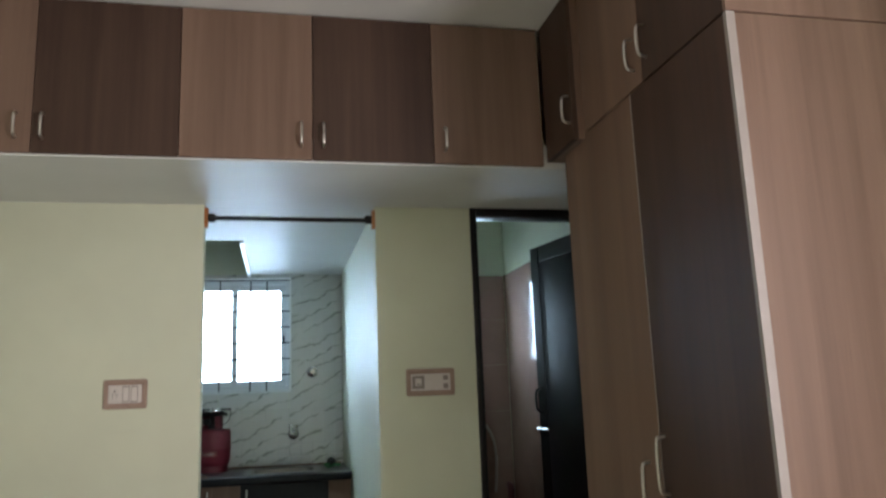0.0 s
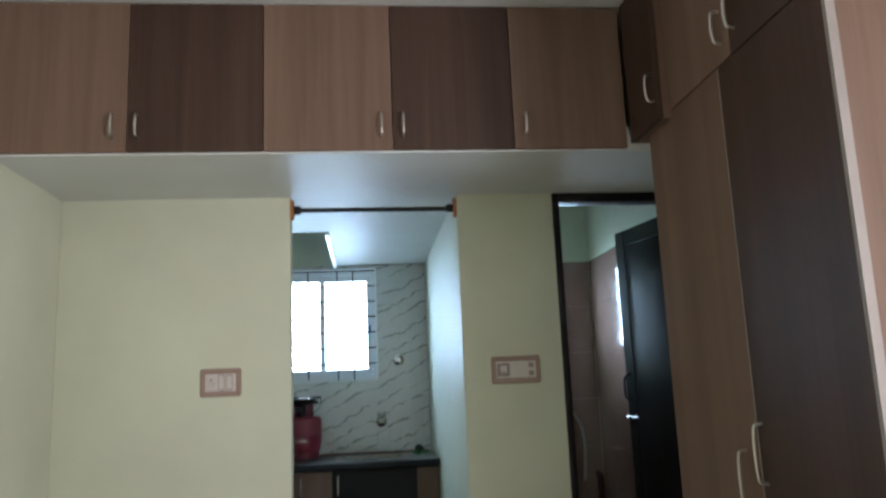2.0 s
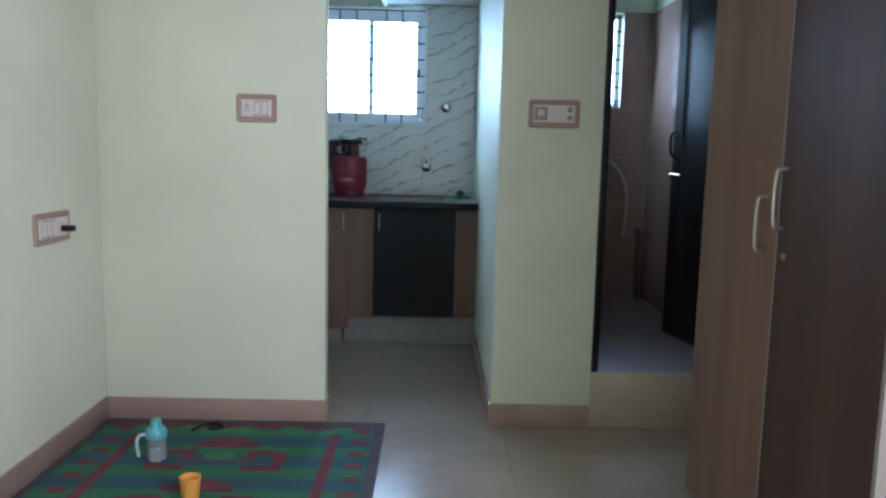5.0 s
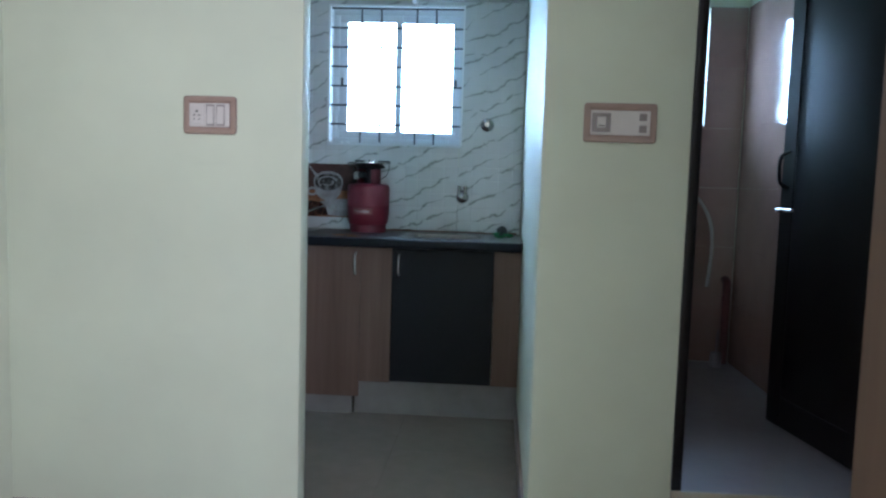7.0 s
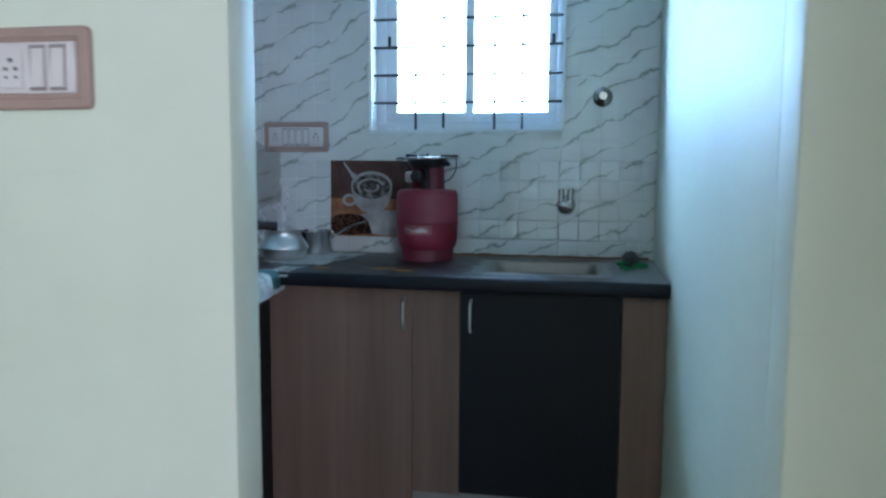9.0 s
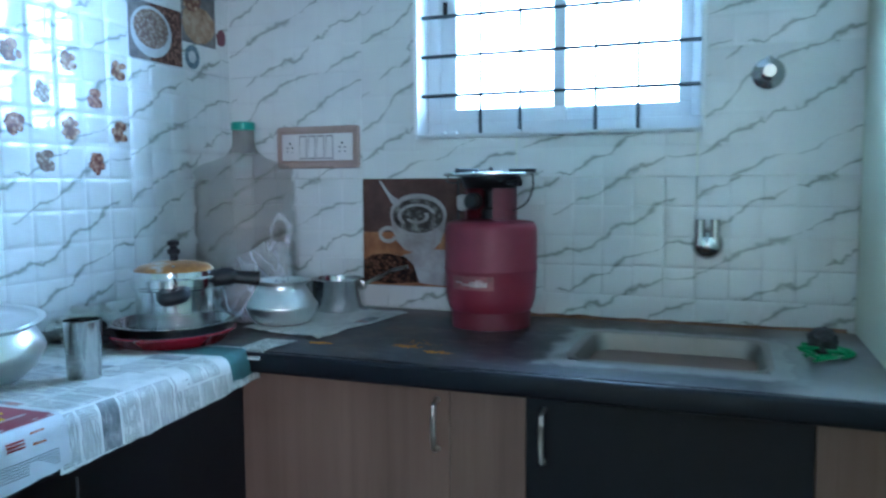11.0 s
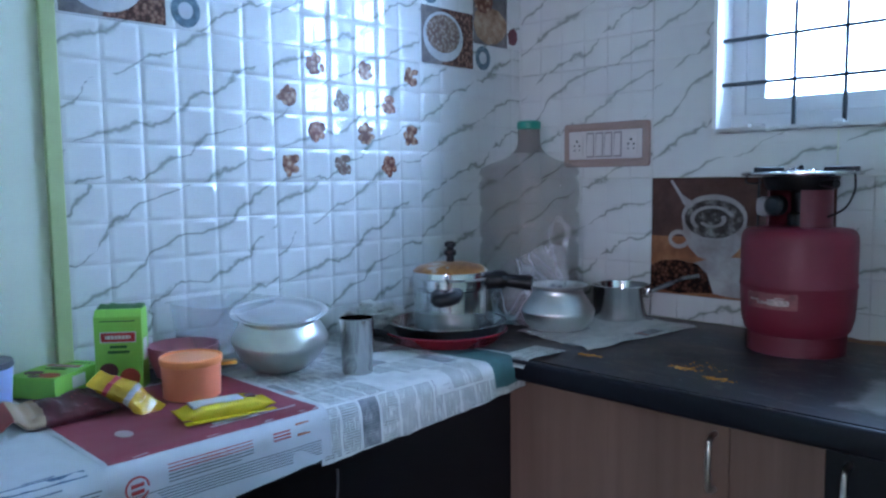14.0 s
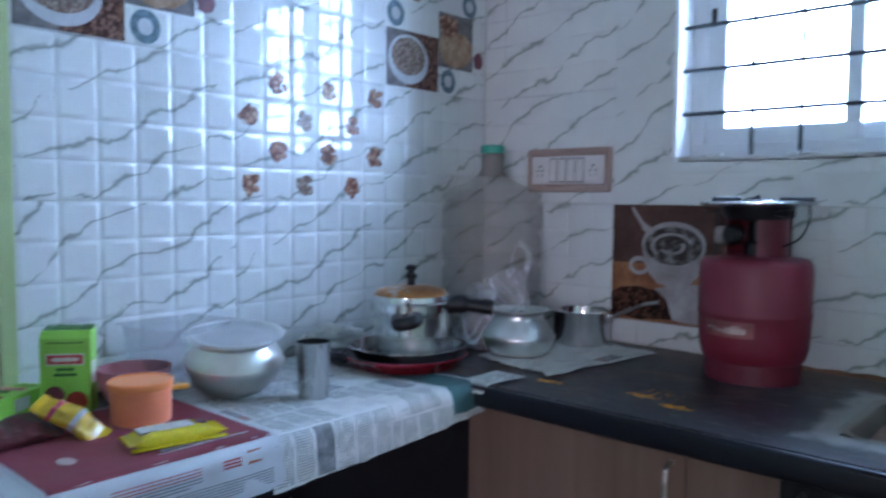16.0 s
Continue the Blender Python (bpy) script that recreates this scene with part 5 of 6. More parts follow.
# round logo on the hanging part, drawn as a plain ring
bm = bm_new()
mm = pose(EDGE_X + 0.0300, 4.100, TOP - 0.030, 90, 0, 90)
rings(bm, [[mm @ Vector((r * math.cos(a), r * math.sin(a), z)) for r, z in ((0.0165, 0.0), (0.0165, 0.001), (0.0140, 0.001), (0.0140, 0.0))] for a in [2 * math.pi * i / 28 * 0.93 for i in range(29)]])
part("ring_logo", bm, INK_RED, s2)
for dz in (0.004, -0.005):
    part("print", prism(bm_new(), [(-0.008, dz - 0.003), (0.009, dz - 0.002), (0.009, dz + 0.003), (-0.008, dz + 0.002)], 0.001, mm), INK_RED, s2)
# prints on the flat part of the maroon block
for x, y, l, w in ((-0.535, 4.245, 0.10, 0.006), (-0.522, 4.235, 0.15, 0.003)):
    part("print", box(bm_new(), x, x + w, y, y + l, TOP + 0.0062, TOP + 0.0066), PAPER, s2)
part("print", prism(bm_new(), [(0.012 * math.cos(a) * 1.5, 0.012 * math.sin(a)) for a in [6.283 * i / 14 for i in range(14)]], 0.0004, pose(-0.585, 4.135, TOP + 0.0062)), plain("pale print", (0.45, 0.34, 0.33), 0.7), s2)
# printed car and lines on the pale sheet
decal(s1, 3.92, 4.045, -0.036, -0.022, INK_BLUE, 0.0006, 1.0)
decal(s1, 3.975, 4.012, -0.042, -0.012, plain("navy print on paper", (0.03, 0.05, 0.12), 0.7), 0.0009, 1.0)
for c in range(4):
    for k in range(6):
        decal(s1, 3.905 + 0.042 * c, 3.932 + 0.042 * c - 0.004 * (k % 3), 0.000 + 0.0052 * k, 0.0018 + 0.0052 * k, INK, 0.0006, 1.0)
part("print", box(bm_new(), -0.62, -0.545, 3.93, 3.955, TOP + 0.0042, TOP + 0.0045), INK_RED, s1)

# sheet under the small pots
bm = bm_new()
uv = bm.loops.layers.uv.new("UVMap")
N = 26
pts = {}
quad = (Vector((-0.64, 5.10, 0)), Vector((-0.400, 5.040, 0)), Vector((-0.345, 5.43, 0)), Vector((-0.62, 5.485, 0)))
for i in range(N + 1):
    for j in range(N + 1):
        u, w = i / N, j / N
        p = (quad[0] * (1 - u) + quad[1] * u) * (1 - w) + (quad[3] * (1 - u) + quad[2] * u) * w
        p += Vector((0.012 * noise.noise(Vector((u * 4, w * 4, 2))), 0.012 * noise.noise(Vector((u * 4, w * 4, 8))), 0))
        edge = max(abs(u - 0.5), abs(w - 0.5)) * 2
        p.z = TOP + 0.0026 + 0.002 * abs(noise.noise(Vector((u * 9, w * 9, 1)))) + (0.012 * max(0, noise.noise(Vector((u * 5, w * 5, 5)))) if edge > 0.9 else 0)
        pts[i, j] = bm.verts.new(p)
for i in range(N):
    for j in range(N):
        f = bm.faces.new((pts[i, j], pts[i + 1, j], pts[i + 1, j + 1], pts[i, j + 1]))
        for lp in f.loops:
            lp[uv].uv = (lp.vert.co.x * 1.0 + 3, lp.vert.co.y + 1)
ns = part("newspaper_sheet", bm, NEWS_LIGHT, smooth=70)
ns.modifiers.new("paper", "SOLIDIFY").thickness = 0.0003
tagged(ns, "crumpled pale newspaper sheet under the small pots", "newspaper", "newspaper sheets")
# torn corner that folds over the worktop edge
bm = bm_new()
uv = bm.loops.layers.uv.new("UVMap")
grid = []
for i in range(13):
    row = []
    for j in range(13):
        u, w = i / 12, j / 12
        x = -0.505 + 0.080 * u * (1 - 0.25 * w)
        s = 0.13 * w
        y = 5.0 - s
        z = TOP + 0.0042 + 0.0012 * abs(noise.noise(Vector((u * 6, w * 6, 3))))
        if y < EDGE_Y:
            a = min(1.5, (EDGE_Y - y) / 0.025)
            y, z = EDGE_Y + 0.002 - 0.0265 * math.sin(a), TOP - 0.022 + 0.0268 * math.cos(a) - max(0.0, (5.0 - s - EDGE_Y + 0.0375) * -1.0)
        row.append(bm.verts.new((x, y, z)))
    grid.append(row)
for a, b in zip(grid, grid[1:]):
    for j in range(12):
        f = bm.faces.new((a[j], b[j], b[j + 1], a[j + 1]))
        for lp in f.loops:
            lp[uv].uv = (lp.vert.co.x + 5, lp.vert.co.y - lp.vert.co.z)
tc = part("newspaper_sheet", bm, NEWS, smooth=70)
tc.modifiers.new("paper", "SOLIDIFY").thickness = 0.0003
tagged(tc, "torn newspaper piece folded over the worktop edge", "newspaper", "newspaper sheets")

# spice boxes
BOX_GREEN = plain("bright green printed card", (0.30, 0.62, 0.075), 0.45, vary=0.12)
BOX_DARK = plain("dark green print", (0.03, 0.12, 0.02), 0.5)
LABEL_RED = plain("red label print", (0.50, 0.025, 0.03), 0.45)
WHITE_PRINT = plain("white print", (0.70, 0.70, 0.66), 0.5)
TOMATO = plain("tomato red print", (0.42, 0.05, 0.02), 0.45, vary=0.4, scale=60)
ONION = plain("purple brown print", (0.12, 0.02, 0.03), 0.45, vary=0.4, scale=60)


def blob(rx, ry, n=16):
    return [(rx * math.cos(6.2832 * i / n), ry * math.sin(6.2832 * i / n)) for i in range(n)]


def spice_box(m, w, d, h, label, lying):
    """A card box; local x width, y depth (front at -y), z height."""
    t = thing("spice_box", m, label, "box", "green spice boxes")
    crease = h if lying else h * 0.91
    bm = bm_new()
    rings(bm, [[(-w / 2, 0, 0), (w / 2, 0, 0), (w / 2, d, 0), (-w / 2, d, 0)], [(-w / 2, 0, crease), (w / 2, 0, crease), (w / 2, d, crease), (-w / 2, d, crease)], [(-w / 2 + 0.001, d * (0.0 if lying else 0.20), h), (w / 2 - 0.001, d * (0.0 if lying else 0.20), h), (w / 2 - 0.001, d, h), (-w / 2 + 0.001, d, h)]])
    part("carton", bm, BOX_GREEN, t, smooth=0)
    front = pose(0, -0.0002, 0, 90)
    if not lying:
        bm = bm_new()
        loops = []
        for i in range(13):
            x = -w / 2 + 0.002 + (w - 0.004) * i / 12
            up = 0.005 + 0.004 * noise.noise(Vector((x * 90, 3.0, 1.0)))
            loops.append([(x, d * 0.22, h - 0.001), (x, d - 0.001, h - 0.001), (x, d - 0.001, h + up), (x, d * 0.55, h + up * 0.6)])
        part("flap", rings(bm, loops), BOX_DARK, t, "dark torn open top flap", smooth=0)
    part("label_border", prism(bm_new(), [(x, y + h * 0.66) for x, y in rounded(w * 0.76, h * 0.135, 0.002)], 0.0005, front), WHITE_PRINT, t)
    part("label_bar", prism(bm_new(), [(x, y + h * 0.66) for x, y in rounded(w * 0.72, h * 0.112, 0.002)], 0.0009, front), LABEL_RED, t, "plain red label bar")
    part("print", prism(bm_new(), [(x, y + h * 0.66) for x, y in rounded(w * 0.54, h * 0.045, 0.002)], 0.0012, front), WHITE_PRINT, t)
    for k in range(7):
        part("print", prism(bm_new(), [(x + w * (k - 3) * 0.077, y + h * 0.66) for x, y in rounded(w * 0.018, h * 0.046, 0.0004)], 0.0014, front), LABEL_RED, t)
    part("print", prism(bm_new(), [(x, y + h * 0.86) for x, y in rounded(w * 0.74, h * 0.012, 0.0005)], 0.0006, front), BOX_DARK, t)
    for k, (ww, zz) in enumerate(((0.36, 0.54), (0.46, 0.475))):
        part("print", prism(bm_new(), [(x, y + h * zz) for x, y in rounded(w * ww, h * 0.035, 0.001)], 0.0006, front), BOX_DARK, t)
    part("print", prism(bm_new(), [(x - w * 0.22, y + h * 0.24) for x, y in blob(w * 0.2, h * 0.10)], 0.0006, front), ONION, t)
    part("print", prism(bm_new(), [(x + w * 0.22, y + h * 0.15) for x, y in blob(w * 0.22, h * 0.12)], 0.0007, front), TOMATO, t)
    part("print", prism(bm_new(), [(x - w * 0.02, y + h * 0.07) for x, y in blob(w * 0.13, h * 0.05)], 0.0008, front), ONION, t)
    part("print", box(bm_new(), w / 2 - 0.0002, w / 2 + 0.0004, d * 0.2, d * 0.8, h * 0.35, h * 0.62), WHITE_PRINT, t)
    return t


spice_box(pose(-0.828, 4.232, TOP + 0.005, 0, 0, 52), 0.079, 0.042, 0.141, "upright bright green spice carton with a red label bar", False)
lying = spice_box(pose(-0.878, 4.105, TOP + 0.042, -90, 0, 33), 0.088, 0.036, 0.125, "bright green spice carton lying flat on newspaper", True)

# orange container
OR = plain("translucent orange plastic", (1.0, 0.29, 0.14), 0.36, vary=0.06, Transmission_Weight=0.12)
con = thing("plastic_container", pose(-0.700, 4.300, TOP + 0.005) @ Matrix.Scale(0.89, 4), "round orange plastic container with a lid", "container")
part("container_body", lathe(bm_new(), [(0.050, 0.0), (0.053, 0.003), (0.055, 0.064), (0.053, 0.065)], 40), OR, con)
part("lid", lathe(bm_new(), [(0.0560, 0.064), (0.0575, 0.066), (0.0580, 0.077), (0.0555, 0.0785), (0.0525, 0.075), (0.02, 0.0745)], 40), plain("orange lid plastic", (0.95, 0.31, 0.10), 0.36, vary=0.06), con, "orange lid with a raised rim")
tab = prism(bm_new(), rounded(0.045, 0.022, 0.006), 0.006)
part("lid_tab", tab, plain("amber plastic", (0.70, 0.30, 0.03), 0.35), con, m=pose(0.012, 0.064, 0.052, 0, 0, 72))

# pink bowl behind it
pk = thing("pink_bowl", pose(-0.815, 4.345, TOP + 0.004), "translucent pink plastic bowl behind the orange container", "bowl")
part("bowl_body", lathe(bm_new(), [(0.035, 0.0), (0.050, 0.012), (0.060, 0.045), (0.063, 0.066), (0.060, 0.066), (0.048, 0.016), (0.01, 0.006)], 36), plain("pink plastic", (0.80, 0.30, 0.36), 0.35, vary=0.1, Transmission_Weight=0.55), pk)
# clear box behind the round pot
cb = thing("clear_tray", pose(-0.868, 4.46, TOP + 0.004, 0, 0, 12), "clear plastic tray leaning behind the round pot", "tray")
bm = bm_new()
rings(bm, [[(x, y, z) for x, y in rounded(w, h, 0.02)] for w, h, z in ((0.12, 0.14, 0.0), (0.125, 0.145, 0.004), (0.145, 0.165, 0.125), (0.160, 0.18, 0.128), (0.143, 0.163, 0.126), (0.12, 0.14, 0.008))])
part("tray_body", bm, Nodes("thin clear tray plastic").set(Base_Color=(0.70, 0.72, 0.78), Roughness=0.15, Alpha=0.16), cb)

# blue-white mug with dark top
mug = thing("plastic_tub", pose(-0.862, 4.030, TOP + 0.005), "pale blue plastic tub with a dark lid", "tub")
part("tub_body", lathe(bm_new(), [(0.036, 0.0), (0.039, 0.004), (0.044, 0.072), (0.042, 0.073)], 32), plain("pale lilac blue plastic", (0.38, 0.45, 0.72), 0.35), mug)
part("lid", lathe(bm_new(), [(0.0445, 0.070), (0.046, 0.073), (0.044, 0.080), (0.02, 0.081)], 32), plain("dark lid", (0.06, 0.06, 0.07), 0.4), mug, "dark lid")


def pillow(name, m, l, w, t, material, label, category, seed, crimp=0.012, n=44, bands=(), crush=0.10, square=0.75):
    """A sealed wrapper pack along local x with flat crimped ends; bands are (x0, x1, material) prints."""
    root = thing(name, m, label, category, "snack packets")

    def skin(x0, x1, grow):
        bm = bm_new()
        loops = []
        steps = max(3, int(n * (x1 - x0) / l))
        for i in range(steps + 1):
            x = x0 + (x1 - x0) * i / steps
            e = min(x + l / 2, l / 2 - x)
            full = max(0.0, min(1.0, (e - crimp) / (0.22 * l)))
            full = math.sin(full * math.pi / 2)
            loop = []
            for k in range(20):
                a = 2 * math.pi * k / 20
                c, s = math.cos(a), math.sin(a)
                wob = 1 + crush * (noise.noise(Vector((x * 45, 2 * c + seed, 2 * s))) + 0.5 * noise.noise(Vector((x * 120, 4 * c, 4 * s + seed))))
                sag = 0.12 * t * crush * noise.noise(Vector((x * 30, seed, 0.5))) * 10
                hw = w / 2 * (0.97 + 0.03 * full) * (1 + 0.02 * math.sin(x * 900) * (full < 0.05))
                ht = 0.0012 + t / 2 * full * wob
                loop.append((x, hw * math.copysign(abs(c) ** square, c) + grow * c, ht * math.copysign(abs(s) ** (square + 0.05), s) + grow * s + t * 0.45 + max(0.0, sag)))
            loops.append(loop)
        return rings(bm, loops)

    part("wrapper", skin(-l / 2, l / 2, 0.0), material, root, smooth=50)
    for x0, x1, mt in bands:
        part("printed_band", skin(x0, x1, 0.0007), mt, root, smooth=50)
    return root


YEL = plain("glossy yellow wrapper", (0.62, 0.46, 0.015), 0.20, vary=0.2, scale=40)
bisc = pillow("biscuit_packet", pose(-0.566, 4.284, TOP + 0.0065, 0, 0, 80), 0.146, 0.062, 0.021, YEL, "glossy yellow biscuit packet lying on the maroon print", "packet", 1.0, crimp=0.008, crush=0.04, square=0.38)
part("print", box(bm_new(), -0.052, 0.028, -0.012, 0.018, 0.0185, 0.0222, 0.0004, 1), plain("grey white print", (0.50, 0.50, 0.46), 0.4, vary=0.3, scale=120), bisc)
part("print", box(bm_new(), 0.034, 0.048, -0.006, 0.010, 0.0185, 0.0221, 0.0004, 1), ONION, bisc)
part("seam", box(bm_new(), -0.070, 0.070, -0.040, -0.026, 0.0030, 0.0046, 0.0005, 1), YEL, bisc, "flat yellow wrapper seam")
BEIGE = plain("beige wrapper", (0.36, 0.24, 0.15), 0.4, vary=0.2)
CHOC = plain("dark chocolate print", (0.075, 0.015, 0.018), 0.35, vary=0.5, scale=70)
pillow("snack_packet", pose(-0.728, 4.096, TOP + 0.011, 15, 0, 88), 0.176, 0.066, 0.024, plain("dull red wrapper", (0.30, 0.05, 0.05), 0.4, vary=0.2), "opened red, beige and brown snack packet on newspaper", "packet", 4.0, bands=((-0.070, -0.028, BEIGE), (-0.028, 0.082, CHOC)), crush=0.8)
pou = pillow("snack_pouch", pose(-0.700, 4.186, TOP + 0.024, 25, 29, 44), 0.118, 0.042, 0.021, plain("yellow foil", (0.60, 0.36, 0.02), 0.2, vary=0.25, scale=50), "crumpled yellow foil pouch leaning on the packets", "pouch", 7.0, bands=((0.006, 0.015, plain("silver foil print", (0.50, 0.47, 0.38), 0.20, vary=0.5, scale=120)), (-0.030, -0.022, LABEL_RED)), crush=0.7)

# dust cloth string that hangs at the joint of the cupboards
st = part("paper_strip", tube(bm_new(), arc([(EDGE_X + 0.024, 4.428, TOP - 0.10), (EDGE_X + 0.022, 4.43, TOP - 0.13), (EDGE_X + 0.020, 4.427, TOP - 0.165)], 5), 0.002, 6), INK)
tagged(st, "thin grey strip hanging below the newspaper", "strip")
# crumpled sheet against the tiles, behind the cooker
bm = bm_new()
bmesh.ops.create_icosphere(bm, subdivisions=4, radius=1.0)
for v in bm.verts:
    k = 1 + 0.35 * noise.noise(v.co * 2.3) + 0.18 * noise.noise(v.co * 6)
    v.co = Vector((v.co.x * 0.045 * k, v.co.y * 0.085 * k, max(-0.9, v.co.z) * 0.036 * k + 0.035))
cr = part("crumpled_newspaper", bm, NEWS, None, m=pose(-0.885, 4.86, TOP + 0.004), smooth=20)
tagged(cr, "crumpled newspaper lump against the tiled wall", "newspaper")

# ---- wall tiles, each a piece of its own ----
PITCH_X, PITCH_Z = 0.0745, 0.0755


def emboss(bm, xa, xb, za, zb, deep):
    """One raised pillow of a tile, facing -y."""
    if xb - xa < 0.004 or zb - za < 0.004:
        return
    k = min(1.0, (xb - xa) / 0.05, (zb - za) / 0.05)
    rows = []
    for s, y in ((0.0, deep), (0.0016, 0.87 * deep), (0.0036, 0.46 * deep), (0.0062, 0.13 * deep), (0.0092, 0.0)):
        s *= k
        rows.append([bm.verts.new(p) for p in ((xa + s, y, za + s), (xb - s, y, za + s), (xb - s, y, zb - s), (xa + s, y, zb - s))])
    for a, b in zip(rows, rows[1:]):
        for i in range(4):
            bm.faces.new((a[i], a[(i + 1) % 4], b[(i + 1) % 4], b[i]))
    bm.faces.new(rows[-1]).tag = True


def tile_mesh(w, h, hole, deep):
    """A tile face of embossed squares; hole is a rectangle cut out of it."""
    bm = bm_new()
    g = 0.0003
    cx = [g + (w - 2 * g) * min(1.0, i * PITCH_X / w) for i in range(int(w / PITCH_X + 1.4))]
    cz = [g + (h - 2 * g) * min(1.0, i * PITCH_Z / h) for i in range(int(h / PITCH_Z + 1.4))]
    if cx[-1] < w - g - 0.002:
        cx.append(w - g)
    if cz[-1] < h - g - 0.002:
        cz.append(h - g)
    cx[-1], cz[-1] = w - g, h - g
    for xa, xb in zip(cx, cx[1:]):
        for za, zb in zip(cz, cz[1:]):
            if hole and xb > hole[0] and xa < hole[1] and zb > hole[2] and za < hole[3]:
                emboss(bm, xa, min(xb, hole[0]), za, zb, deep)
                emboss(bm, max(xa, hole[1]), xb, za, zb, deep)
                emboss(bm, max(xa, hole[0]), min(xb, hole[1]), za, min(zb, hole[2]), deep)
                emboss(bm, max(xa, hole[0]), min(xb, hole[1]), max(za, hole[3]), zb, deep)
            else:
                emboss(bm, xa, xb, za, zb, deep)
    # backing slab
    if not hole:
        box(bm, g, w - g, deep - 0.0001, 0.0078, g, h - g)
    data = bpy.data.meshes.new("tile")
    for f in bm.faces:
        f.smooth = not f.tag
    bm.to_mesh(data)
    bm.free()
    data.materials.append(TILE)
    return data


ROWS_Z = (TOP + 0.001, 0.958, 1.258, 1.560, 1.862, SLAB)
COLS_Y = (4.202, 4.646, 5.092, BACK)
COLS_X = (LEFT + 0.004, -0.514, -0.064, 0.386, OPEN1 - 0.002)
meshes = {}
tiles = {}


def lay(owner, key, m, w, h, hole=None, deep=0.0018):
    size = (round(w, 4), round(h, 4), hole, deep)
    if size not in meshes:
        meshes[size] = tile_mesh(w, h, hole, deep)
    ob = new("tile", meshes[size])
    ob.parent = owner
    ob.matrix_basis = m
    tiles[key] = ob


for i, (ya, yb4) in enumerate(zip(COLS_Y, COLS_Y[1:])):
    for j, (za, zb) in enumerate(zip(ROWS_Z, ROWS_Z[1:])):
        lay(wall_left, ("west", i, j), pose(LEFT + 0.004, ya, za, 0, 0, 90), yb4 - ya, zb - za, None, 0.0027)
for i, (xa, xb) in enumerate(zip(COLS_X, COLS_X[1:])):
    for j, (za, zb) in enumerate(zip(ROWS_Z, ROWS_Z[1:])):
        if (i, j) == (1, 1):
            continue
        hole = None
        if xb > WIN[0] and xa < WIN[1] and zb > WIN[2] and za < WIN[3]:
            hole = (round(WIN[0] - xa, 4), round(WIN[1] - xa, 4), round(WIN[2] - za, 4), round(WIN[3] - za, 4))
            if hole[0] <= 0 and hole[1] >= xb - xa and hole[2] <= 0 and hole[3] >= zb - za:
                continue
        lay(wall_back, ("north", i, j), pose(xa, BACK, za), xb - xa, zb - za, hole, 0.0009)

bm = bm_new()
box(bm, LEFT + 0.0025, LEFT + 0.0065, BACK - 0.0025, BACK + 0.006, TOP + 0.001, SLAB)
structure("trim_3", bm, plain("pale tile grout", (0.58, 0.58, 0.56), 0.6, vary=0.06), "pale grout bead in the tiled kitchen corner", "trim")

# ---- printed decor ----


def photo(name, lo, mid, hi, scale, kind="noise"):
    """Blotchy printed food photograph under glaze."""
    n = Nodes(name)
    v = n.mapped()
    if kind == "cells":
        vor = n.tree.nodes.new("ShaderNodeTexVoronoi")
        vor.inputs["Scale"].default_value = scale
        n.link(v, vor.inputs["Vector"])
        f = n.math("ADD", n.math("MULTIPLY", vor.outputs["Distance"], 0.9), n.math("MULTIPLY", n.noise(v, scale * 2, 3), 0.25))
        c = n.ramp(f, [(0.15, hi), (0.45, mid), (0.75, lo)])
    else:
        c = n.ramp(n.noise(v, scale, 5, 0.65), [(0.32, lo), (0.5, mid), (0.68, hi)])
    return n.set(Base_Color=c, Roughness=0.28, Specular_IOR_Level=0.14)


NUTS = photo("printed brown nuts", (0.14, 0.055, 0.035), (0.34, 0.19, 0.12), (0.52, 0.38, 0.28), 70, "cells")
NUTS_RED = photo("printed reddish nuts", (0.15, 0.05, 0.035), (0.34, 0.16, 0.10), (0.48, 0.31, 0.23), 90, "cells")
CEREAL = photo("printed cereal", (0.16, 0.10, 0.075), (0.28, 0.21, 0.17), (0.42, 0.36, 0.31), 120, "cells")
CRUMB = photo("printed crumbs", (0.06, 0.025, 0.018), (0.20, 0.10, 0.07), (0.32, 0.19, 0.13), 110, "cells")
SHADE = photo("printed dark cloth", (0.10, 0.09, 0.09), (0.16, 0.14, 0.14), (0.25, 0.22, 0.20), 22)
BREAD = photo("printed bread", (0.20, 0.11, 0.06), (0.34, 0.22, 0.14), (0.45, 0.34, 0.24), 26)
CHINA = photo("printed white china", (0.36, 0.36, 0.37), (0.46, 0.46, 0.47), (0.55, 0.55, 0.56), 9)
RING = photo("printed blue-grey ring", (0.07, 0.10, 0.12), (0.12, 0.17, 0.20), (0.20, 0.27, 0.30), 60)
COFFEE = photo("printed coffee foam", (0.02, 0.014, 0.012), (0.055, 0.045, 0.040), (0.26, 0.24, 0.22), 34)
TABLE = photo("printed brown table", (0.16, 0.06, 0.03), (0.26, 0.11, 0.05), (0.36, 0.17, 0.08), 14)
GLOOM = photo("printed dark brown room", (0.045, 0.020, 0.016), (0.075, 0.036, 0.028), (0.11, 0.055, 0.042), 8)
BEANS = photo("printed coffee beans", (0.012, 0.005, 0.004), (0.08, 0.03, 0.018), (0.17, 0.075, 0.045), 95, "cells")
CUP = photo("printed pale cup", (0.20, 0.17, 0.16), (0.30, 0.27, 0.26), (0.42, 0.39, 0.38), 9)
FACE = pose(0, 0, 0, 90)


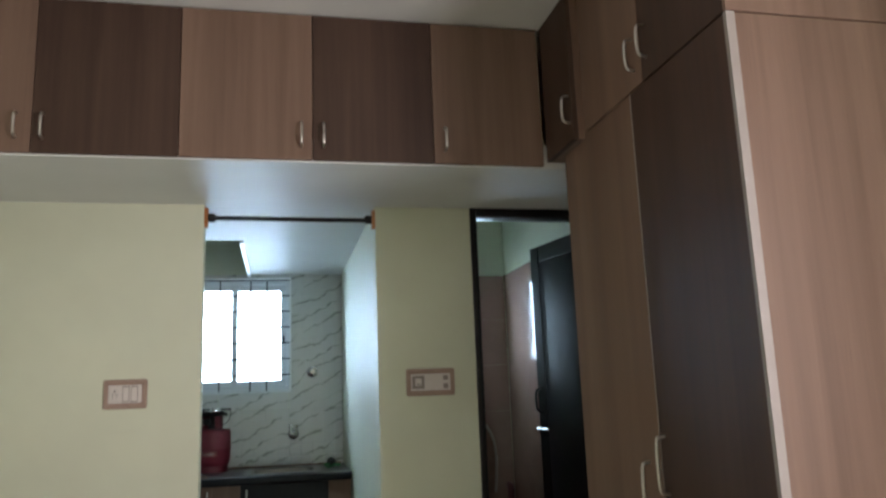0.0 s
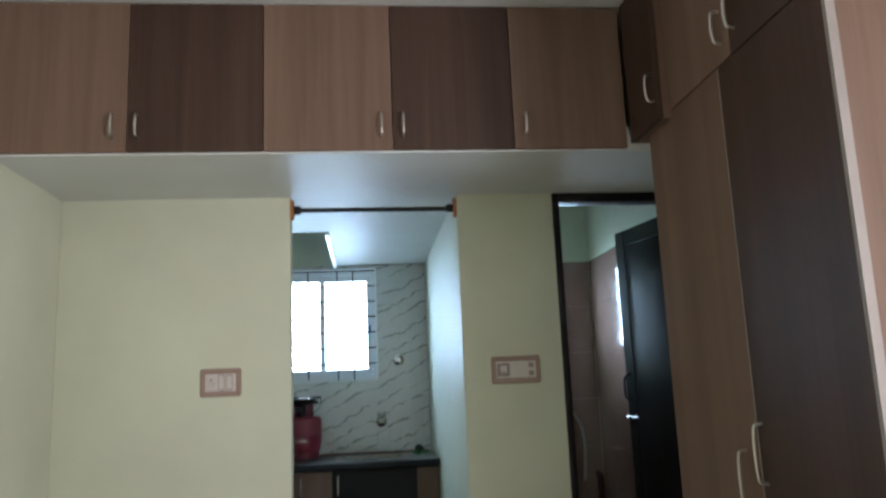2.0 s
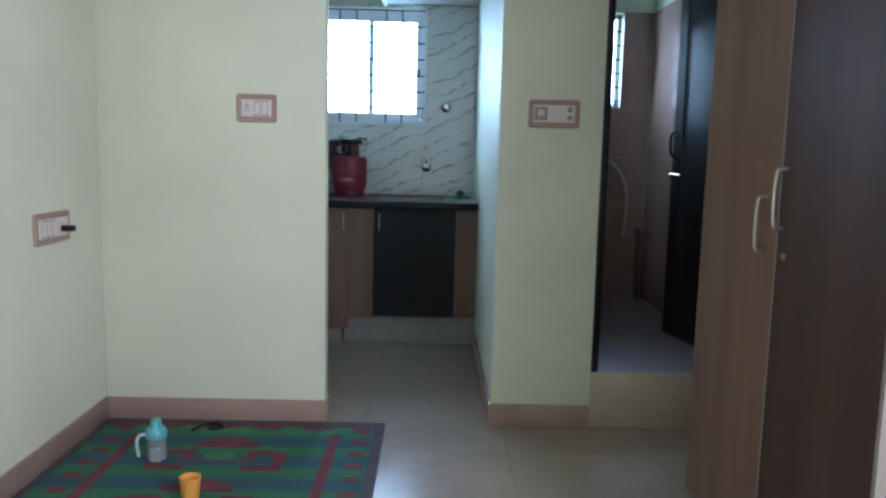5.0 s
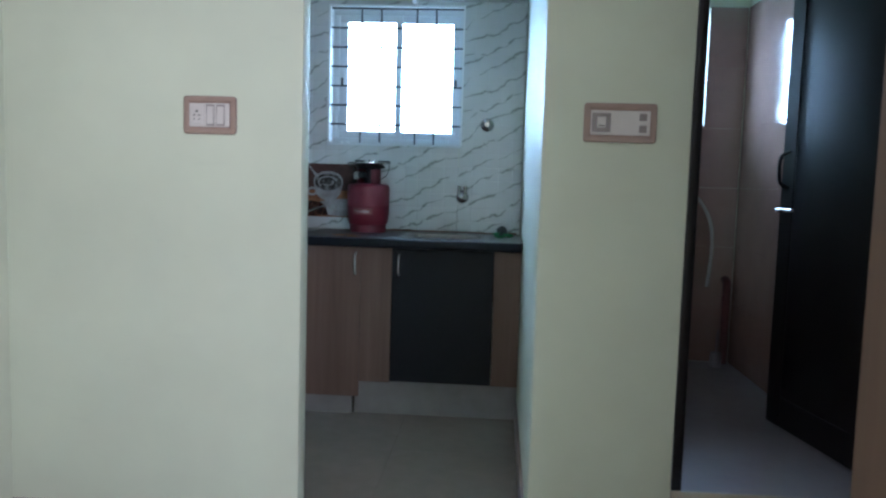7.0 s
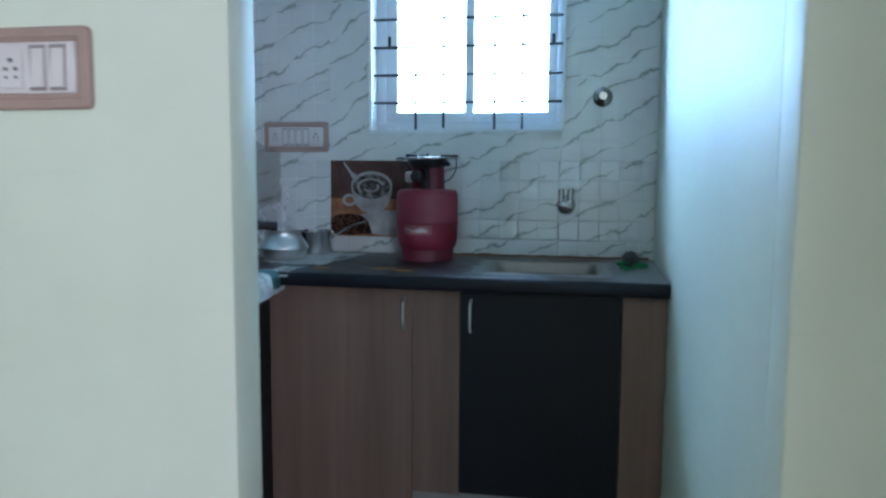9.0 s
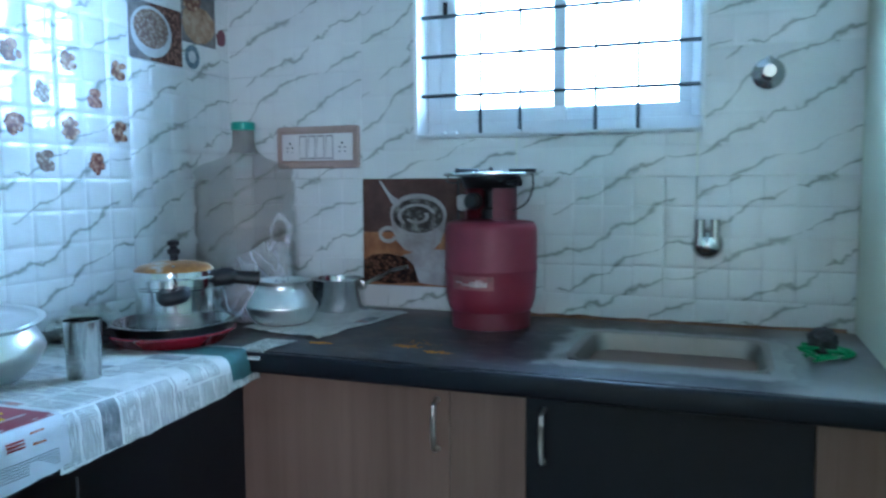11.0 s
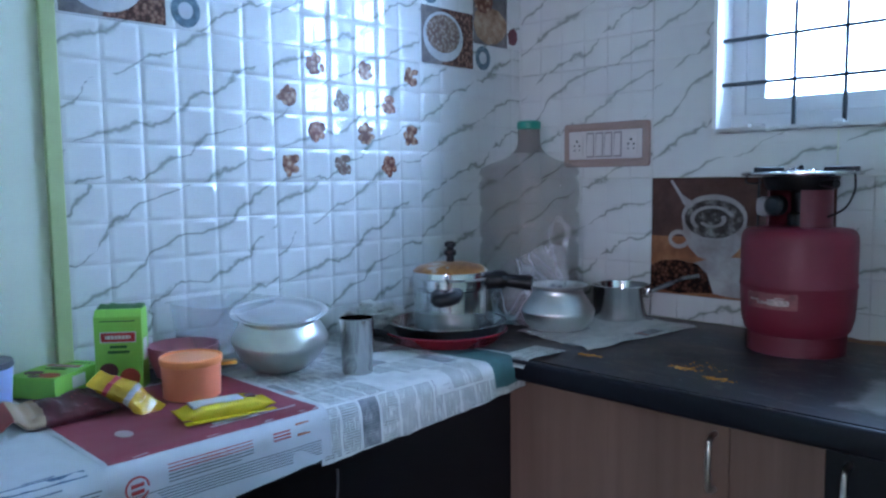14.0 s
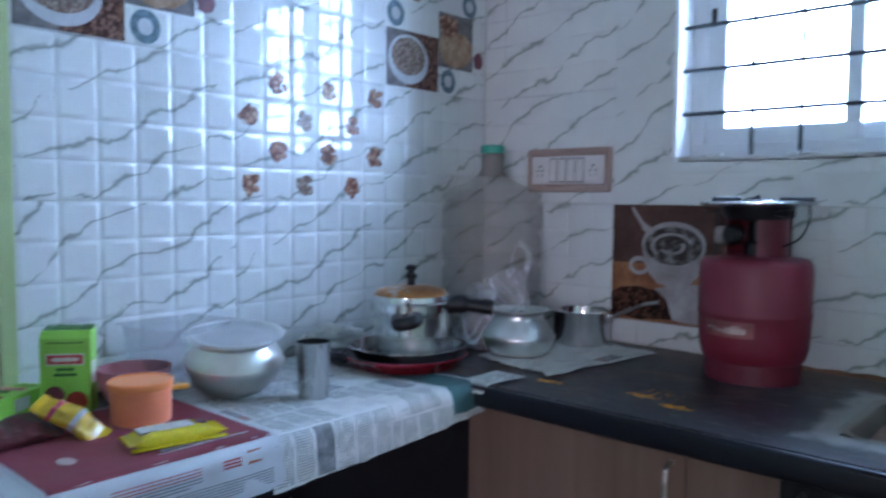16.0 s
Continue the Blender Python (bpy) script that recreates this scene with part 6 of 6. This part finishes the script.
def printed(owner, outline, material, lift, name="print"):
    """A flat printed shape on a tile; outline in the tile's own metres, lift in tenths of a millimetre."""
    bm = bm_new()
    prism(bm, outline, 0.0001 * lift, FACE)
    return part(name, bm, material, owner, smooth=0)


def rect(x0, x1, z0, z1):
    return [(x0, z0), (x1, z0), (x1, z1), (x0, z1)]


def oval(cx, cz, rx, rz, n=26, rough=0.0, seed=0.0):
    return [(cx + rx * (1 + rough * noise.noise(Vector((2 * math.cos(a), 2 * math.sin(a), seed)))) * math.cos(a), cz + rz * (1 + rough * noise.noise(Vector((2.4 * math.cos(a), 2.4 * math.sin(a), seed + 5)))) * math.sin(a)) for a in [2 * math.pi * i / n for i in range(n)]]


nut_tile = tiles["west", 1, 2]
seed = 0
for row, cells in enumerate(((0, 2, 4), (1, 3, 5), (0, 2, 4), (1, 3, 5))):
    for c in cells:
        seed += 1
        cx, cz = PITCH_X * (c + 0.5), PITCH_Z * (row + 0.5)
        rnd = random.Random(seed)
        bm = bm_new()
        for k in range(8):
            a, d = 2.4 * k + rnd.uniform(-0.3, 0.3), 0.0 if k == 0 else rnd.uniform(0.013, 0.020)
            turn, rx, rz = rnd.uniform(0, 3.14), rnd.uniform(0.0105, 0.0135), rnd.uniform(0.0075, 0.0105)
            shape = [(cx + d * math.cos(a) + x * math.cos(turn) - y * math.sin(turn), cz + d * math.sin(a) * 0.9 + x * math.sin(turn) + y * math.cos(turn)) for x, y in oval(0, 0, rx, rz, 12)]
            prism(bm, shape, 0.0003 + 0.00004 * k, FACE)
        part("nut_print", bm, (NUTS, NUTS_RED, CEREAL, NUTS)[(seed * 7 + row) % 4], nut_tile, smooth=0)


def food_tile(owner, w, h):
    """Cereal bowl, bread board and ring prints over the tile's squares."""
    p, q = PITCH_X, PITCH_Z
    printed(owner, rect(0.004, 2.72 * p, 0.003, 2.0 * q), CRUMB, 4)
    printed(owner, rect(0.004, 1.1 * p, 0.003, 2.0 * q), SHADE, 5)
    printed(owner, oval(1.15 * p, 1.02 * q, 1.02 * p, 0.86 * q), CHINA, 6)
    printed(owner, oval(1.15 * p, 1.12 * q, 0.86 * p, 0.66 * q), CEREAL, 7)
    printed(owner, rect(2.74 * p, 4.7 * p, 1.0 * q, 3.0 * q), SHADE, 4)
    printed(owner, oval(3.7 * p, 1.75 * q, 0.95 * p, 0.70 * q, 26, 0.2, 3), BREAD, 5)
    printed(owner, oval(3.3 * p, 2.55 * q, 0.55 * p, 0.40 * q, 20, 0.3, 9), NUTS, 6)
    printed(owner, oval(5.05 * p, 1.45 * q, 0.30 * p, 0.33 * q, 18, 0.4, 1), ONION, 4)
    for cx, cz in ((3.28, 0.5), (0.5, 2.52), (4.5, 3.45)):
        printed(owner, oval(cx * p, cz * q, 0.42 * p, 0.44 * q), RING, 5)
        printed(owner, oval(cx * p, cz * q, 0.21 * p, 0.22 * q, 18), CHINA, 7)
    printed(owner, oval(1.55 * p, 3.45 * q, 0.26 * p, 0.36 * q, 18, 0.5, 4), NUTS, 5)


food_tile(tiles["west", 0, 3], 0.444, 0.30)
food_tile(tiles["west", 2, 3], 0.413, 0.30)

# coffee tile, smooth
w, h = COLS_X[2] - COLS_X[1], ROWS_Z[2] - ROWS_Z[1]
bm = bm_new()
box(bm, 0.0008, w - 0.0008, 0.0002, 0.0078, 0.0008, h - 0.0008, 0.0008, 1)
coffee = part("tile", bm, GLOOM, wall_back, m=pose(COLS_X[1], BACK, ROWS_Z[1]))
printed(coffee, rect(0.001, w - 0.001, 0.001, 0.150), TABLE, 1)
printed(coffee, oval(0.245, 0.055, 0.155, 0.050), CUP, 3)
printed(coffee, [(0.085, 0.200), (0.091, 0.160), (0.104, 0.126), (0.130, 0.101), (0.170, 0.090), (0.210, 0.098), (0.236, 0.126), (0.248, 0.160), (0.253, 0.200)], CUP, 5)
printed(coffee, oval(0.169, 0.202, 0.084, 0.056), CUP, 7)
printed(coffee, oval(0.169, 0.197, 0.076, 0.048), COFFEE, 9)
for start, sweep, ro, ri in ((0.3, 3.6, 1.0, 0.80), (3.6, 3.2, 0.62, 0.42)):     # swirls in the foam
    turns = [start + sweep * i / 14 for i in range(15)]
    printed(coffee, [(0.166 + 0.058 * ro * math.cos(a), 0.196 + 0.034 * ro * math.sin(a)) for a in turns] + [(0.166 + 0.058 * ri * math.cos(a), 0.196 + 0.034 * ri * math.sin(a)) for a in reversed(turns)], CUP, 11)
bm = bm_new()
tube(bm, [FACE @ Vector((x, z, 0.0005)) for x, z in [(0.078 + 0.024 * math.cos(a), 0.143 + 0.019 * math.sin(a)) for a in [0.3 + 5.6 * i / 16 for i in range(17)]]], 0.006, 6)
for v in bm.verts:
    v.co.y *= 0.06
part("print", bm, CUP, coffee)
printed(coffee, [(0.0, 0.012), (0.0, 0.070), (0.030, 0.086), (0.075, 0.090), (0.130, 0.082), (0.155, 0.060), (0.172, 0.012), (0.08, 0.004)], BEANS, 6)
printed(coffee, [(0.052, 0.292), (0.058, 0.294), (0.086, 0.256), (0.108, 0.243), (0.118, 0.228), (0.104, 0.222), (0.088, 0.234), (0.080, 0.250)], CUP, 10)

# ---- floor tiles ----
floor_meshes = {}
nx0, ny0 = LEFT - 0.06, REAR
x = nx0
while x < RIGHT:
    y = ny0 - 0.215
    while y < BACK:
        xa, xb, ya, yb5 = max(x, NICHE), min(x + 0.6, RIGHT), max(y, REAR), min(y + 0.6, BACK)
        if xb - xa > 0.02 and yb5 - ya > 0.02:
            size = (round(xb - xa, 3), round(yb5 - ya, 3))
            if size not in floor_meshes:
                bm = bm_new()
                box(bm, 0.0004, size[0] - 0.0004, 0.0004, size[1] - 0.0004, -0.0095, 0.0, 0.0005, 1)
                floor_meshes[size] = mesh_of("floor_tile", bm, FLOOR, 0)
            ob = new("floor_tile", floor_meshes[size])
            ob.parent = floor
            ob.matrix_basis = pose(xa, ya, 0)
        y += 0.6
    x += 0.6
